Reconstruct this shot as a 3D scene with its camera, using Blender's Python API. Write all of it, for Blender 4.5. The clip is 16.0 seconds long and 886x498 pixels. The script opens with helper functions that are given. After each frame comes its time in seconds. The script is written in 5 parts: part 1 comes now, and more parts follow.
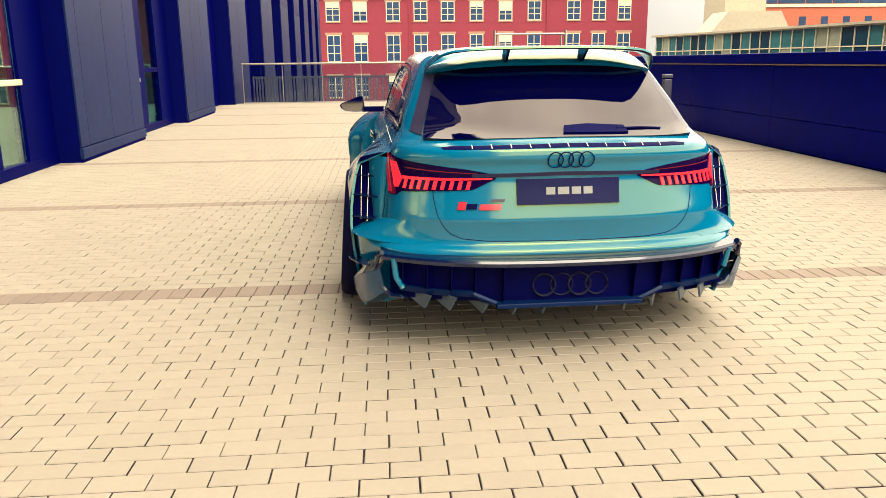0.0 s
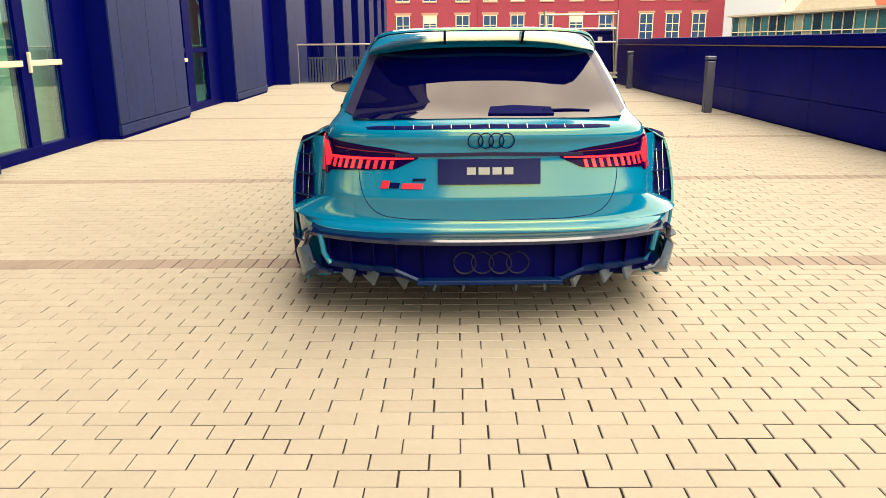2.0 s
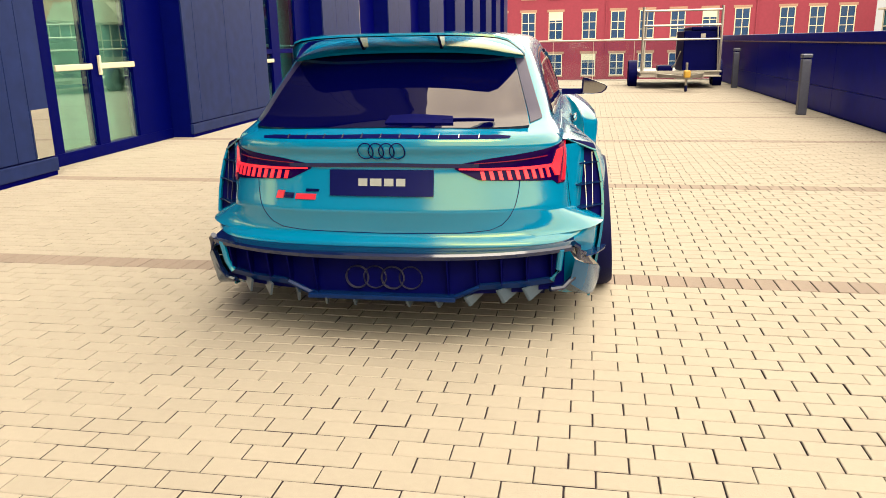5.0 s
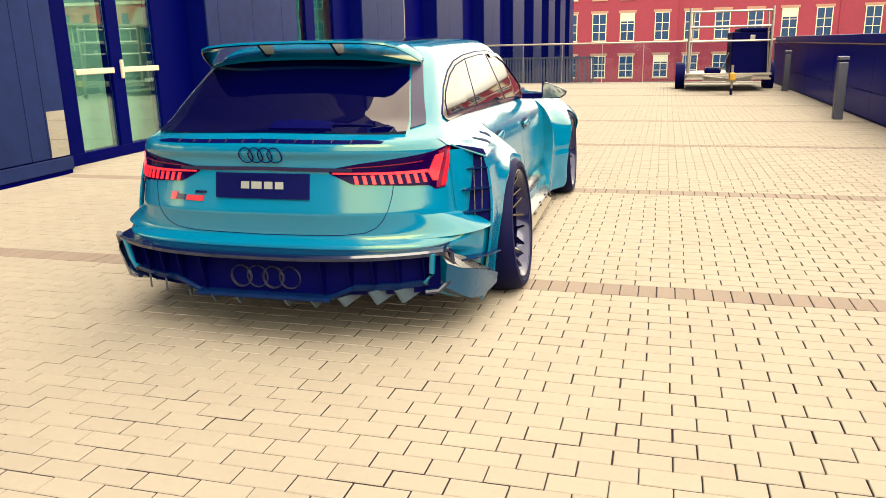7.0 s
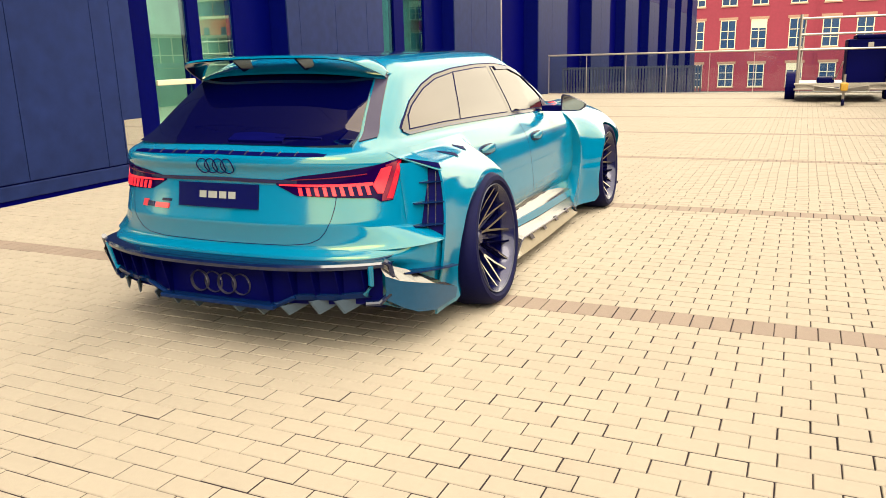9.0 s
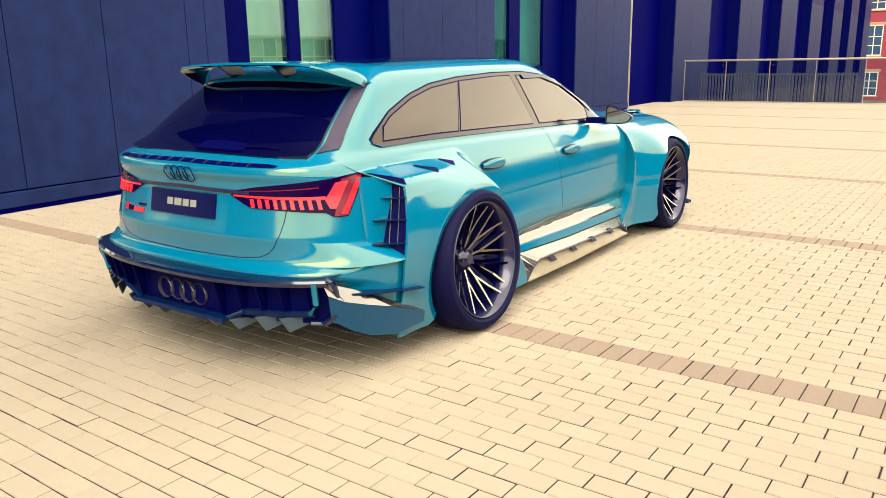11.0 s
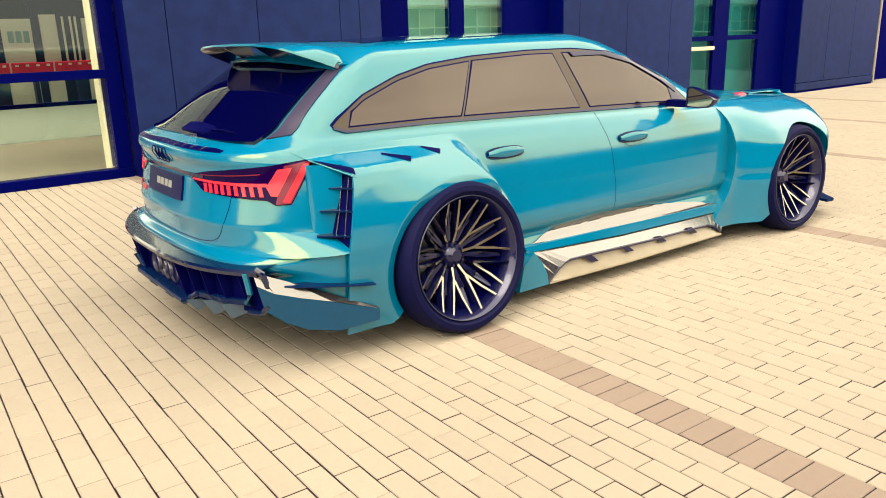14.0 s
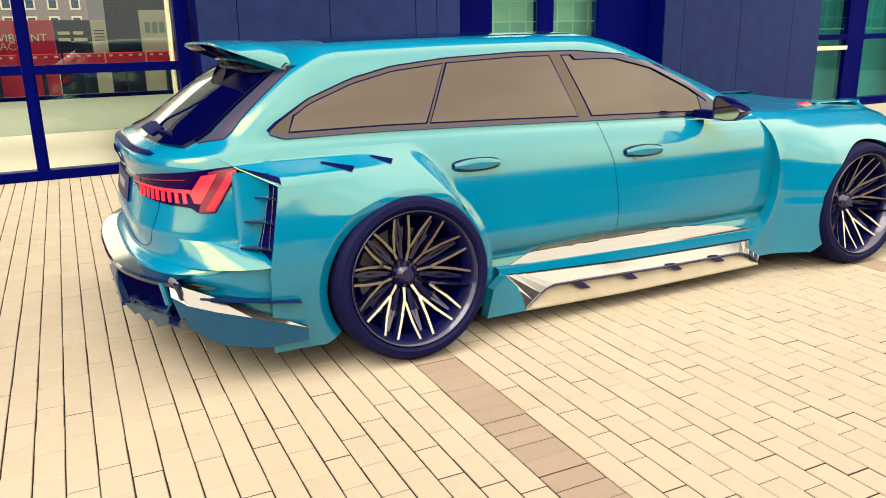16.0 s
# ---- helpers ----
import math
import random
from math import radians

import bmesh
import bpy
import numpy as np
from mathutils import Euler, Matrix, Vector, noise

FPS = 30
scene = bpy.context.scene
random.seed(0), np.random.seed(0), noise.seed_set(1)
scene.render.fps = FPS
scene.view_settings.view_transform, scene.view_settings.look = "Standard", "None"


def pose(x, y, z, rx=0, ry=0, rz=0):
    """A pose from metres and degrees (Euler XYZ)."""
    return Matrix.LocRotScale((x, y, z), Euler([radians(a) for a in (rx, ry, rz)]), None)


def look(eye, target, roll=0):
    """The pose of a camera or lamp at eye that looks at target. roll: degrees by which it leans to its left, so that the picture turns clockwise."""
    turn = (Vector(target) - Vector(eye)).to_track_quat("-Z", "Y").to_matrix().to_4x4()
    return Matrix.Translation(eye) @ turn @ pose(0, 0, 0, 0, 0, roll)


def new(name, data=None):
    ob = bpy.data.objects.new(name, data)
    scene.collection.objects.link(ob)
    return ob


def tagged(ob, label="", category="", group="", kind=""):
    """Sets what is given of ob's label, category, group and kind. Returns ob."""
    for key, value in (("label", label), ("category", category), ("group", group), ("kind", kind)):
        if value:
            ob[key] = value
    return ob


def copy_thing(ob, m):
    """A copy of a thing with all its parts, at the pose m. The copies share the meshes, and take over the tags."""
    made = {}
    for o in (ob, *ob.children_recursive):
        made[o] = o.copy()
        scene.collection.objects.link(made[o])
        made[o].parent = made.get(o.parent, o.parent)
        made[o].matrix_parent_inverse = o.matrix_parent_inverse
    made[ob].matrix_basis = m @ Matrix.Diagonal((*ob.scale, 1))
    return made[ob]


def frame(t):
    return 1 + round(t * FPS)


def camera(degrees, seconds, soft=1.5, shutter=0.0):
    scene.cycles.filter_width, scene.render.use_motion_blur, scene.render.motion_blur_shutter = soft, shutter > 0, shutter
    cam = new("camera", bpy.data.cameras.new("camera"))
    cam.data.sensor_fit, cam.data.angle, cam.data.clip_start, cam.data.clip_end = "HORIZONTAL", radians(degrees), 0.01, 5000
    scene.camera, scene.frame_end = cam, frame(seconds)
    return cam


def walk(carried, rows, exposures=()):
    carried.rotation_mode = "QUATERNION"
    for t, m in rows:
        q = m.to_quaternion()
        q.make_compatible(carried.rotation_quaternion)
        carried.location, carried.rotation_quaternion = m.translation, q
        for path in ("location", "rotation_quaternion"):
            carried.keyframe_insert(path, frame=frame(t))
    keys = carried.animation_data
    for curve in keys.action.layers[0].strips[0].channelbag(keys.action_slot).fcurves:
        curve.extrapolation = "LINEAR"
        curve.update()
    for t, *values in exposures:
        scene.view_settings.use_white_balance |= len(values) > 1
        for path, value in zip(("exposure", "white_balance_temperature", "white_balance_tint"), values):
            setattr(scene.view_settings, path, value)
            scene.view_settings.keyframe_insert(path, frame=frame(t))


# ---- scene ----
cam = camera(60.1, 16.0, soft=0.8)
METRES, EYE, TILT, LEAN, TURN = 6.5, 1.302, 0.49, -0.2, -4.0
ROWS = [
    (0.0, 0.0, 0.0, 0.0, -0.21, -14.26, 0.81),
    (0.5, 0.0284, -0.0108, -0.0001, 1.23, -14.44, 0.82),
    (1.0, 0.0558, -0.0196, -0.0005, 2.53, -14.73, 0.9),
    (1.5, 0.0782, -0.0151, -0.0025, 3.74, -15.16, 0.89),
    (2.0, 0.1006, -0.0105, -0.0006, 5.02, -15.54, 0.76),
    (2.5, 0.1264, -0.0128, -0.0009, 6.51, -15.88, 0.66),
    (3.0, 0.1555, -0.0178, 0.0003, 8.08, -15.97, 0.65),
    (3.5, 0.1804, -0.0046, -0.0003, 9.69, -15.94, 0.7),
    (4.0, 0.2017, 0.0106, 0.0021, 11.42, -15.81, 0.88),
    (6.5, 0.349, 0.0605, 0.0026, 18.36, -15.29, 1.63),
    (7.0, 0.3816, 0.0646, 0.0032, 19.75, -15.31, 1.57),
    (7.5, 0.4028, 0.0781, 0.0017, 21.23, -15.27, 1.59),
    (8.0, 0.4289, 0.0938, 0.0029, 23.29, -15.05, 1.74),
    (8.5, 0.4631, 0.1008, 0.0038, 25.45, -14.78, 1.89),
    (9.0, 0.4914, 0.1147, 0.0034, 28.69, -14.42, 1.91),
    (11.5, 0.5956, 0.2445, 0.0043, 42.28, -14.04, 1.44),
    (12.0, 0.6199, 0.2671, 0.0045, 45.0, -14.19, 1.67),
    (12.5, 0.6443, 0.2913, 0.0049, 48.12, -14.38, 1.88),
    (13.0, 0.6504, 0.3256, 0.0041, 51.74, -14.72, 2.07),
    (13.5, 0.6549, 0.3546, 0.0048, 54.74, -15.15, 2.06),
    (14.0, 0.6669, 0.392, 0.0055, 57.83, -15.59, 2.11),
    (14.5, 0.6707, 0.4262, 0.0055, 60.63, -16.0, 2.05),
    (15.0, 0.669, 0.4602, 0.0062, 63.48, -16.12, 1.95),
    (15.5, 0.6746, 0.4931, 0.0064, 65.83, -16.02, 1.76),
    (16.0, 0.6812, 0.5269, 0.0067, 68.28, -15.78, 1.5),
]
walk(cam, [(t, pose(0, 0, EYE, TILT, LEAN, TURN) @ pose(METRES * x, METRES * y, METRES * z, 90 + pitch, roll, yaw)) for t, x, y, z, yaw, pitch, roll in ROWS],
     exposures=[(0.0, 1.15)])

# ---- light: a bright, warm overcast sky and a weak wide sun ----
world = bpy.data.worlds.new("overcast_sky")
scene.world = world
world.use_nodes = True
wn = world.node_tree
wn.nodes.clear()
sky = wn.nodes.new("ShaderNodeTexSky")
sky.sky_type, sky.sun_disc = "NISHITA", False
sky.sun_elevation, sky.sun_rotation = radians(52), radians(162)
bg_sky, bg_cloud = wn.nodes.new("ShaderNodeBackground"), wn.nodes.new("ShaderNodeBackground")
bg_sky.inputs["Strength"].default_value = 0.012
# thin cloud: warm and hazy along the horizon, three times as bright overhead
w_co, w_xyz = wn.nodes.new("ShaderNodeTexCoord"), wn.nodes.new("ShaderNodeSeparateXYZ")
haze = wn.nodes.new("ShaderNodeValToRGB")
while len(haze.color_ramp.elements) < 4:
    haze.color_ramp.elements.new(0.5)
for e, (at, tone) in zip(haze.color_ramp.elements, ((0.0, (0.37, 0.34, 0.30)), (0.076, (0.41, 0.37, 0.32)), (0.105, (2.1, 1.85, 1.36)), (1.0, (2.75, 2.44, 1.87)))):
    e.position, e.color = at, (*tone, 1)
cloud, puff = wn.nodes.new("ShaderNodeTexNoise"), wn.nodes.new("ShaderNodeMapRange")
cloud.inputs["Scale"].default_value, cloud.inputs["Detail"].default_value = 3.2, 6.0
puff.inputs["From Min"].default_value, puff.inputs["From Max"].default_value = 0.35, 0.65
puff.inputs["To Min"].default_value, puff.inputs["To Max"].default_value = 0.76, 1.06
wn.links.new(w_co.outputs["Generated"], w_xyz.inputs[0])
wn.links.new(w_xyz.outputs["Z"], haze.inputs[0])
wn.links.new(cloud.outputs["Fac"], puff.inputs["Value"])
wn.links.new(puff.outputs[0], bg_cloud.inputs["Strength"])
wn.links.new(haze.outputs[0], bg_cloud.inputs[0])
both, w_out = wn.nodes.new("ShaderNodeAddShader"), wn.nodes.new("ShaderNodeOutputWorld")
wn.links.new(sky.outputs[0], bg_sky.inputs[0])
wn.links.new(bg_sky.outputs[0], both.inputs[0])
wn.links.new(bg_cloud.outputs[0], both.inputs[1])
wn.links.new(both.outputs[0], w_out.inputs[0])

sun = new("sun", bpy.data.lights.new("sun", "SUN"))
sun.data.energy, sun.data.angle, sun.data.color = 1.5, radians(40), (1.0, 0.88, 0.70)
sun.matrix_world = look((2.0, -6.0, 8.0), (0, 0, 0))


# ---- materials ----
def material(name, color, rough=0.5, metal=0.0, vary=0.12, scale=6.0, bump=0.0, bump_scale=60.0, coat=0.0, per_object=0.0, per_island=0.0, spec=0.5, ior=1.5, gloss_tint=None):
    """A principled surface whose colour varies at two scales, with fine relief."""
    m = bpy.data.materials.new(name)
    m.use_nodes = True
    nt = m.node_tree
    b = nt.nodes["Principled BSDF"]
    b.inputs["Roughness"].default_value, b.inputs["Metallic"].default_value = rough, metal
    b.inputs["Coat Weight"].default_value, b.inputs["Coat Roughness"].default_value = coat, 0.03
    b.inputs["Specular IOR Level"].default_value, b.inputs["IOR"].default_value = spec, ior
    if gloss_tint:
        b.inputs["Specular Tint"].default_value = (*gloss_tint, 1)
    co = nt.nodes.new("ShaderNodeTexCoord")
    big, fine = nt.nodes.new("ShaderNodeTexNoise"), nt.nodes.new("ShaderNodeTexNoise")
    big.inputs["Scale"].default_value, big.inputs["Detail"].default_value = scale * 0.2, 4
    fine.inputs["Scale"].default_value, fine.inputs["Detail"].default_value = scale * 4, 6
    nt.links.new(co.outputs["Object"], big.inputs["Vector"])
    nt.links.new(co.outputs["Object"], fine.inputs["Vector"])
    add = nt.nodes.new("ShaderNodeMath")
    add.operation = "ADD"
    nt.links.new(big.outputs["Fac"], add.inputs[0])
    nt.links.new(fine.outputs["Fac"], add.inputs[1])
    total = add.outputs[0]
    low = 0.7
    span = 0.6
    for weight, kind, out in ((per_object, "ShaderNodeObjectInfo", "Random"), (per_island, "ShaderNodeNewGeometry", "Random Per Island")):
        if weight:
            src, mad = nt.nodes.new(kind), nt.nodes.new("ShaderNodeMath")
            mad.operation = "MULTIPLY_ADD"
            mad.inputs[1].default_value = weight
            nt.links.new(src.outputs[out], mad.inputs[0])
            nt.links.new(total, mad.inputs[2])
            total, span = mad.outputs[0], span + weight
    rng = nt.nodes.new("ShaderNodeMapRange")
    rng.inputs["From Min"].default_value, rng.inputs["From Max"].default_value = low, low + span
    rng.inputs["To Min"].default_value, rng.inputs["To Max"].default_value = 1 - vary, 1 + vary
    nt.links.new(total, rng.inputs["Value"])
    mul = nt.nodes.new("ShaderNodeVectorMath")
    mul.operation = "SCALE"
    mul.inputs[0].default_value = color
    nt.links.new(rng.outputs[0], mul.inputs["Scale"])
    nt.links.new(mul.outputs[0], b.inputs["Base Color"])
    if bump:
        tex, bp = nt.nodes.new("ShaderNodeTexNoise"), nt.nodes.new("ShaderNodeBump")
        tex.inputs["Scale"].default_value, tex.inputs["Detail"].default_value = bump_scale, 8
        bp.inputs["Strength"].default_value, bp.inputs["Distance"].default_value = bump, 0.01
        nt.links.new(co.outputs["Object"], tex.inputs["Vector"])
        nt.links.new(tex.outputs["Fac"], bp.inputs["Height"])
        nt.links.new(bp.outputs[0], b.inputs["Normal"])
    return m


def glass(name, tint, mirror, rough=0.0, mirror_tint=(0.95, 0.95, 0.95), grazing=0.9):
    """Coated pane: part passes through, tinted; part is mirrored."""
    m = bpy.data.materials.new(name)
    m.use_nodes = True
    nt = m.node_tree
    nt.nodes.clear()
    out, mix = nt.nodes.new("ShaderNodeOutputMaterial"), nt.nodes.new("ShaderNodeMixShader")
    tr, gl = nt.nodes.new("ShaderNodeBsdfTransparent"), nt.nodes.new("ShaderNodeBsdfGlossy")
    tr.inputs["Color"].default_value = (*tint, 1)
    gl.inputs["Color"].default_value, gl.inputs["Roughness"].default_value = (*mirror_tint, 1), rough
    fr, power, mad = nt.nodes.new("ShaderNodeLayerWeight"), nt.nodes.new("ShaderNodeMath"), nt.nodes.new("ShaderNodeMath")
    fr.inputs["Blend"].default_value = 0.5
    power.operation, power.inputs[1].default_value = "POWER", 4.5
    mad.operation, mad.use_clamp = "MULTIPLY_ADD", True
    mad.inputs[1].default_value, mad.inputs[2].default_value = grazing, mirror
    nt.links.new(fr.outputs["Facing"], power.inputs[0])
    nt.links.new(power.outputs[0], mad.inputs[0])
    nt.links.new(mad.outputs[0], mix.inputs[0])
    nt.links.new(tr.outputs[0], mix.inputs[1])
    nt.links.new(gl.outputs[0], mix.inputs[2])
    nt.links.new(mix.outputs[0], out.inputs[0])
    return m


def paint(name, color):
    """Metallic car paint: a deep colour coat with bright flakes under clear lacquer."""
    m = material(name, color, 0.11, 0.0, 0.03, 2.0, 0.0, coat=0.10, spec=0.5, ior=1.95, gloss_tint=(0.55, 0.62, 0.0))
    b = m.node_tree.nodes["Principled BSDF"]
    b.inputs["Coat IOR"].default_value, b.inputs["Coat Roughness"].default_value = 1.42, 0.04
    nt = m.node_tree
    co, vor, bp = nt.nodes.new("ShaderNodeTexCoord"), nt.nodes.new("ShaderNodeTexVoronoi"), nt.nodes.new("ShaderNodeBump")
    vor.inputs["Scale"].default_value = 900
    bp.inputs["Strength"].default_value, bp.inputs["Distance"].default_value = 0.03, 0.001
    nt.links.new(co.outputs["Object"], vor.inputs["Vector"])
    nt.links.new(vor.outputs["Distance"], bp.inputs["Height"])
    nt.links.new(bp.outputs[0], b.inputs["Normal"])
    return m


def glowing(name, color, strength):
    m = material(name, color, 0.25, 0.0, 0.05)
    b = m.node_tree.nodes["Principled BSDF"]
    b.inputs["Emission Color"].default_value, b.inputs["Emission Strength"].default_value = (*color, 1), strength
    return m


M_PAVER = material("cream_concrete_paver", (0.274, 0.238, 0.1915), 0.85, 0, 0.07, 9, 0.25, 180, per_object=0.5)
M_PAVERS = material("cream_concrete_pavers", (0.274, 0.238, 0.1915), 0.85, 0, 0.07, 9, 0.25, 180, per_island=0.5)
M_SETT = material("brown_paver", (0.195, 0.15, 0.1225), 0.85, 0, 0.09, 9, 0.3, 180, per_object=0.5)
M_SETTS = material("brown_pavers", (0.195, 0.15, 0.1225), 0.85, 0, 0.09, 9, 0.3, 180, per_island=0.5)
M_JOINT = material("dark_joint_sand", (0.03, 0.02, 0.0275), 0.95, 0, 0.3, 20, 0.4, 200)
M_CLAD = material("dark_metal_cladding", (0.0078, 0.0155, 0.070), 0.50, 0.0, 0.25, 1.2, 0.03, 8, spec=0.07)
# cladding in a darker tone: the shade of the pier sides is in the colour
M_CLADSHADE = material("shade_toned_sheet", (0.0003, 0.0015, 0.065), 0.45, 0.0, 0.15, 1.5, spec=0.04)
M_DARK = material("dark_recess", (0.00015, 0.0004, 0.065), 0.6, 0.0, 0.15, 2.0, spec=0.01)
M_FRAME = material("navy_aluminium_frame", (0.00025, 0.001, 0.06), 0.45, 0.0, 0.1, 4, spec=0.015)
M_PARAPET = material("navy_parapet_panel", (0.0003, 0.003, 0.21), 0.30, 0.0, 0.2, 1.0, 0.03, 6, spec=0.018)
M_COPING = material("pinkish_coping", (0.275, 0.165, 0.14), 0.5, 0.2, 0.1)
M_BRICK = material("painted_red_brick", (0.185, 0.016, 0.035), 0.8, 0, 0.12, 0.6, 0.3, 4)
M_STONE = material("pale_stone_lintel", (0.28, 0.165, 0.115), 0.8, 0, 0.1, 1.0)
M_WHITE = material("cream_white_paint", (0.5104, 0.464, 0.3364), 0.5, 0, 0.05, 3)
M_ORANGE = material("orange_brick", (0.35, 0.09, 0.05), 0.8, 0, 0.1, 0.6)
M_ROOFGREY = material("pale_roof", (0.31, 0.275, 0.21), 0.7, 0, 0.1, 0.5)
M_STREET = material("street_asphalt", (0.05, 0.0425, 0.045), 0.9, 0, 0.2, 0.3, 0.3, 20)
M_STEEL = material("galvanised_steel", (0.33, 0.3, 0.264), 0.4, 0.7, 0.12, 8)
M_BOLLARD = material("grey_bollard_metal", (0.08, 0.085, 0.12), 0.45, 0.5, 0.1, 6)
M_BLACK = material("navy_black_plastic", (0.0004, 0.00075, 0.0425), 0.5, 0, 0.15, 8, spec=0.04)
M_TYRE = material("black_rubber", (0.0015, 0.002, 0.0275), 0.65, 0, 0.12, 10, 0.1, 90, spec=0.1)
M_YELLOW = material("yellow_plastic", (0.4, 0.225, 0.015), 0.5)
M_INNER = material("pale_green_interior", (0.18, 0.31, 0.26), 0.8, 0, 0.15, 1.0)
M_ROOMTONE = material("room_tone_teal", (0.26, 0.41, 0.35), 0.8, 0, 0.15, 1.0)
M_INFLOOR = material("interior_floor", (0.37, 0.33, 0.25), 0.3, 0, 0.12, 1.5)
M_GLASS = glass("coated_window_glass", (0.84, 0.98, 0.94), 0.20, 0.0, (0.74, 0.96, 0.86), 0.4)
M_TEALGLASS = glass("dark_teal_glass", (0.40, 0.72, 0.74), 0.10, 0.0, (0.35, 0.80, 0.86), 0.2)
M_SIDELIGHT = glass("mirrored_sidelight", (0.5, 0.6, 0.7), 0.55, 0.0, (1.0, 0.98, 0.90))
M_CLEAR = glass("clear_window_glass", (0.97, 1.0, 0.96), 0.05, 0.0, (0.90, 0.97, 0.93), 0.35)
M_BALGLASS = glass("balustrade_glass", (0.80, 0.86, 0.90), 0.02)
M_FARGLASS = material("far_window_glass", (0.015, 0.04, 0.1), 0.12, 0.0, 0.3, 0.8, spec=0.45)


# ---- mesh helpers ----
def part(name, bm, mat, parent=None, label="", smooth=False):
    me = bpy.data.meshes.new(name)
    bmesh.ops.recalc_face_normals(bm, faces=bm.faces)
    bm.to_mesh(me)
    bm.free()
    me.materials.append(mat)
    if smooth:
        me.shade_smooth()
        me.set_sharp_from_angle(angle=radians(38))
    ob = new(name, me)
    ob.parent = parent
    return tagged(ob, label)


def thing(name, label, category, m=None, group="", kind=""):
    ob = new(name)
    ob.empty_display_size = 0.2
    if m is not None:
        ob.matrix_world = m
    return tagged(ob, label, category, group, kind)


def box(x0, x1, y0, y1, z0, z1, bevel=0.0, bm=None):
    made = bm or bmesh.new()
    vs = [made.verts.new((x, y, z)) for x in (x0, x1) for y in (y0, y1) for z in (z0, z1)]
    fs = [made.faces.new([vs[i] for i in q]) for q in ((0, 1, 3, 2), (4, 6, 7, 5), (0, 4, 5, 1), (2, 3, 7, 6), (0, 2, 6, 4), (1, 5, 7, 3))]
    if bevel:
        es = {e for f in fs for e in f.edges}
        bmesh.ops.bevel(made, geom=list(es), offset=bevel, segments=2, affect="EDGES", profile=0.5)
    return made


def tube(points, radius, sides=8, bm=None, caps=True):
    """A round bar along a line of points."""
    made = bm or bmesh.new()
    pts = [Vector(p) for p in points]
    rings = []
    for i, p in enumerate(pts):
        d = (pts[min(i + 1, len(pts) - 1)] - pts[max(i - 1, 0)]).normalized()
        a = d.cross(Vector((0, 0, 1)) if abs(d.z) < 0.9 else Vector((1, 0, 0))).normalized()
        b = d.cross(a)
        rings.append([made.verts.new(p + radius * (math.cos(k * math.tau / sides) * a + math.sin(k * math.tau / sides) * b)) for k in range(sides)])
    for r, s in zip(rings, rings[1:]):
        for k in range(sides):
            made.faces.new((r[k], r[(k + 1) % sides], s[(k + 1) % sides], s[k]))
    if caps:
        made.faces.new(rings[0])
        made.faces.new(rings[-1])
    return made


def lathe(profile, steps=48, bm=None, closed=False):
    """Turns a profile of (radius, x) round the x axis."""
    made = bm or bmesh.new()
    rings = [[made.verts.new((x, r * math.cos(k * math.tau / steps), r * math.sin(k * math.tau / steps))) for k in range(steps)] for r, x in profile]
    pairs = list(zip(rings, rings[1:])) + ([(rings[-1], rings[0])] if closed else [])
    for a, b in pairs:
        for k in range(steps):
            made.faces.new((a[k], a[(k + 1) % steps], b[(k + 1) % steps], b[k]))
    return made


def sheet(rows, bm=None):
    """Faces between rows of points."""
    made = bm or bmesh.new()
    vs = [[made.verts.new(p) for p in row] for row in rows]
    for a, b in zip(vs, vs[1:]):
        for i in range(len(a) - 1):
            made.faces.new((a[i], a[i + 1], b[i + 1], b[i]))
    return made


def prism(outline, axis, a, b, bm=None):
    """A flat outline pushed from a to b along an axis (0 x, 1 y, 2 z)."""
    made = bm or bmesh.new()

    def at(p, d):
        c = list(p)
        c.insert(axis, d)
        return c
    lo, hi = [made.verts.new(at(p, a)) for p in outline], [made.verts.new(at(p, b)) for p in outline]
    made.faces.new(lo)
    made.faces.new(hi[::-1])
    n = len(outline)
    for i in range(n):
        made.faces.new((lo[i], lo[(i + 1) % n], hi[(i + 1) % n], hi[i]))
    return made


# ---- ground and terrace ----
YARD_W, YARD_E, YARD_S, YARD_N = -5.3, 5.72, -14.0, 26.6
STREET = -5.5
tagged(part("ground", sheet([[(-900, -900, STREET), (900, -900, STREET)], [(-900, 1500, STREET), (900, 1500, STREET)]]), M_STREET), "grey asphalt street level below the terrace", "ground", kind="structure")
terrace = tagged(part("floor", box(YARD_W - 40, YARD_E + 0.4, YARD_S, YARD_N, STREET, -0.012), M_JOINT), "raised terrace slab with dark sand joints under the block paving", "floor", kind="structure")


# ---- the dark building along the yard ----
def facade(y, depth=0.0, z=0.0):
    """Pose at a place of the front line: x points to the yard, y along the front."""
    if y <= 26.0:
        return pose(-3.65 - 0.048 * y, y, z, 0, 0, 2.75) @ pose(-depth, 0, 0)
    return pose(-4.898 - 0.021 * (y - 26.0), y, z, 0, 0, 1.2) @ pose(-depth, 0, 0)


HIGH = 40.0


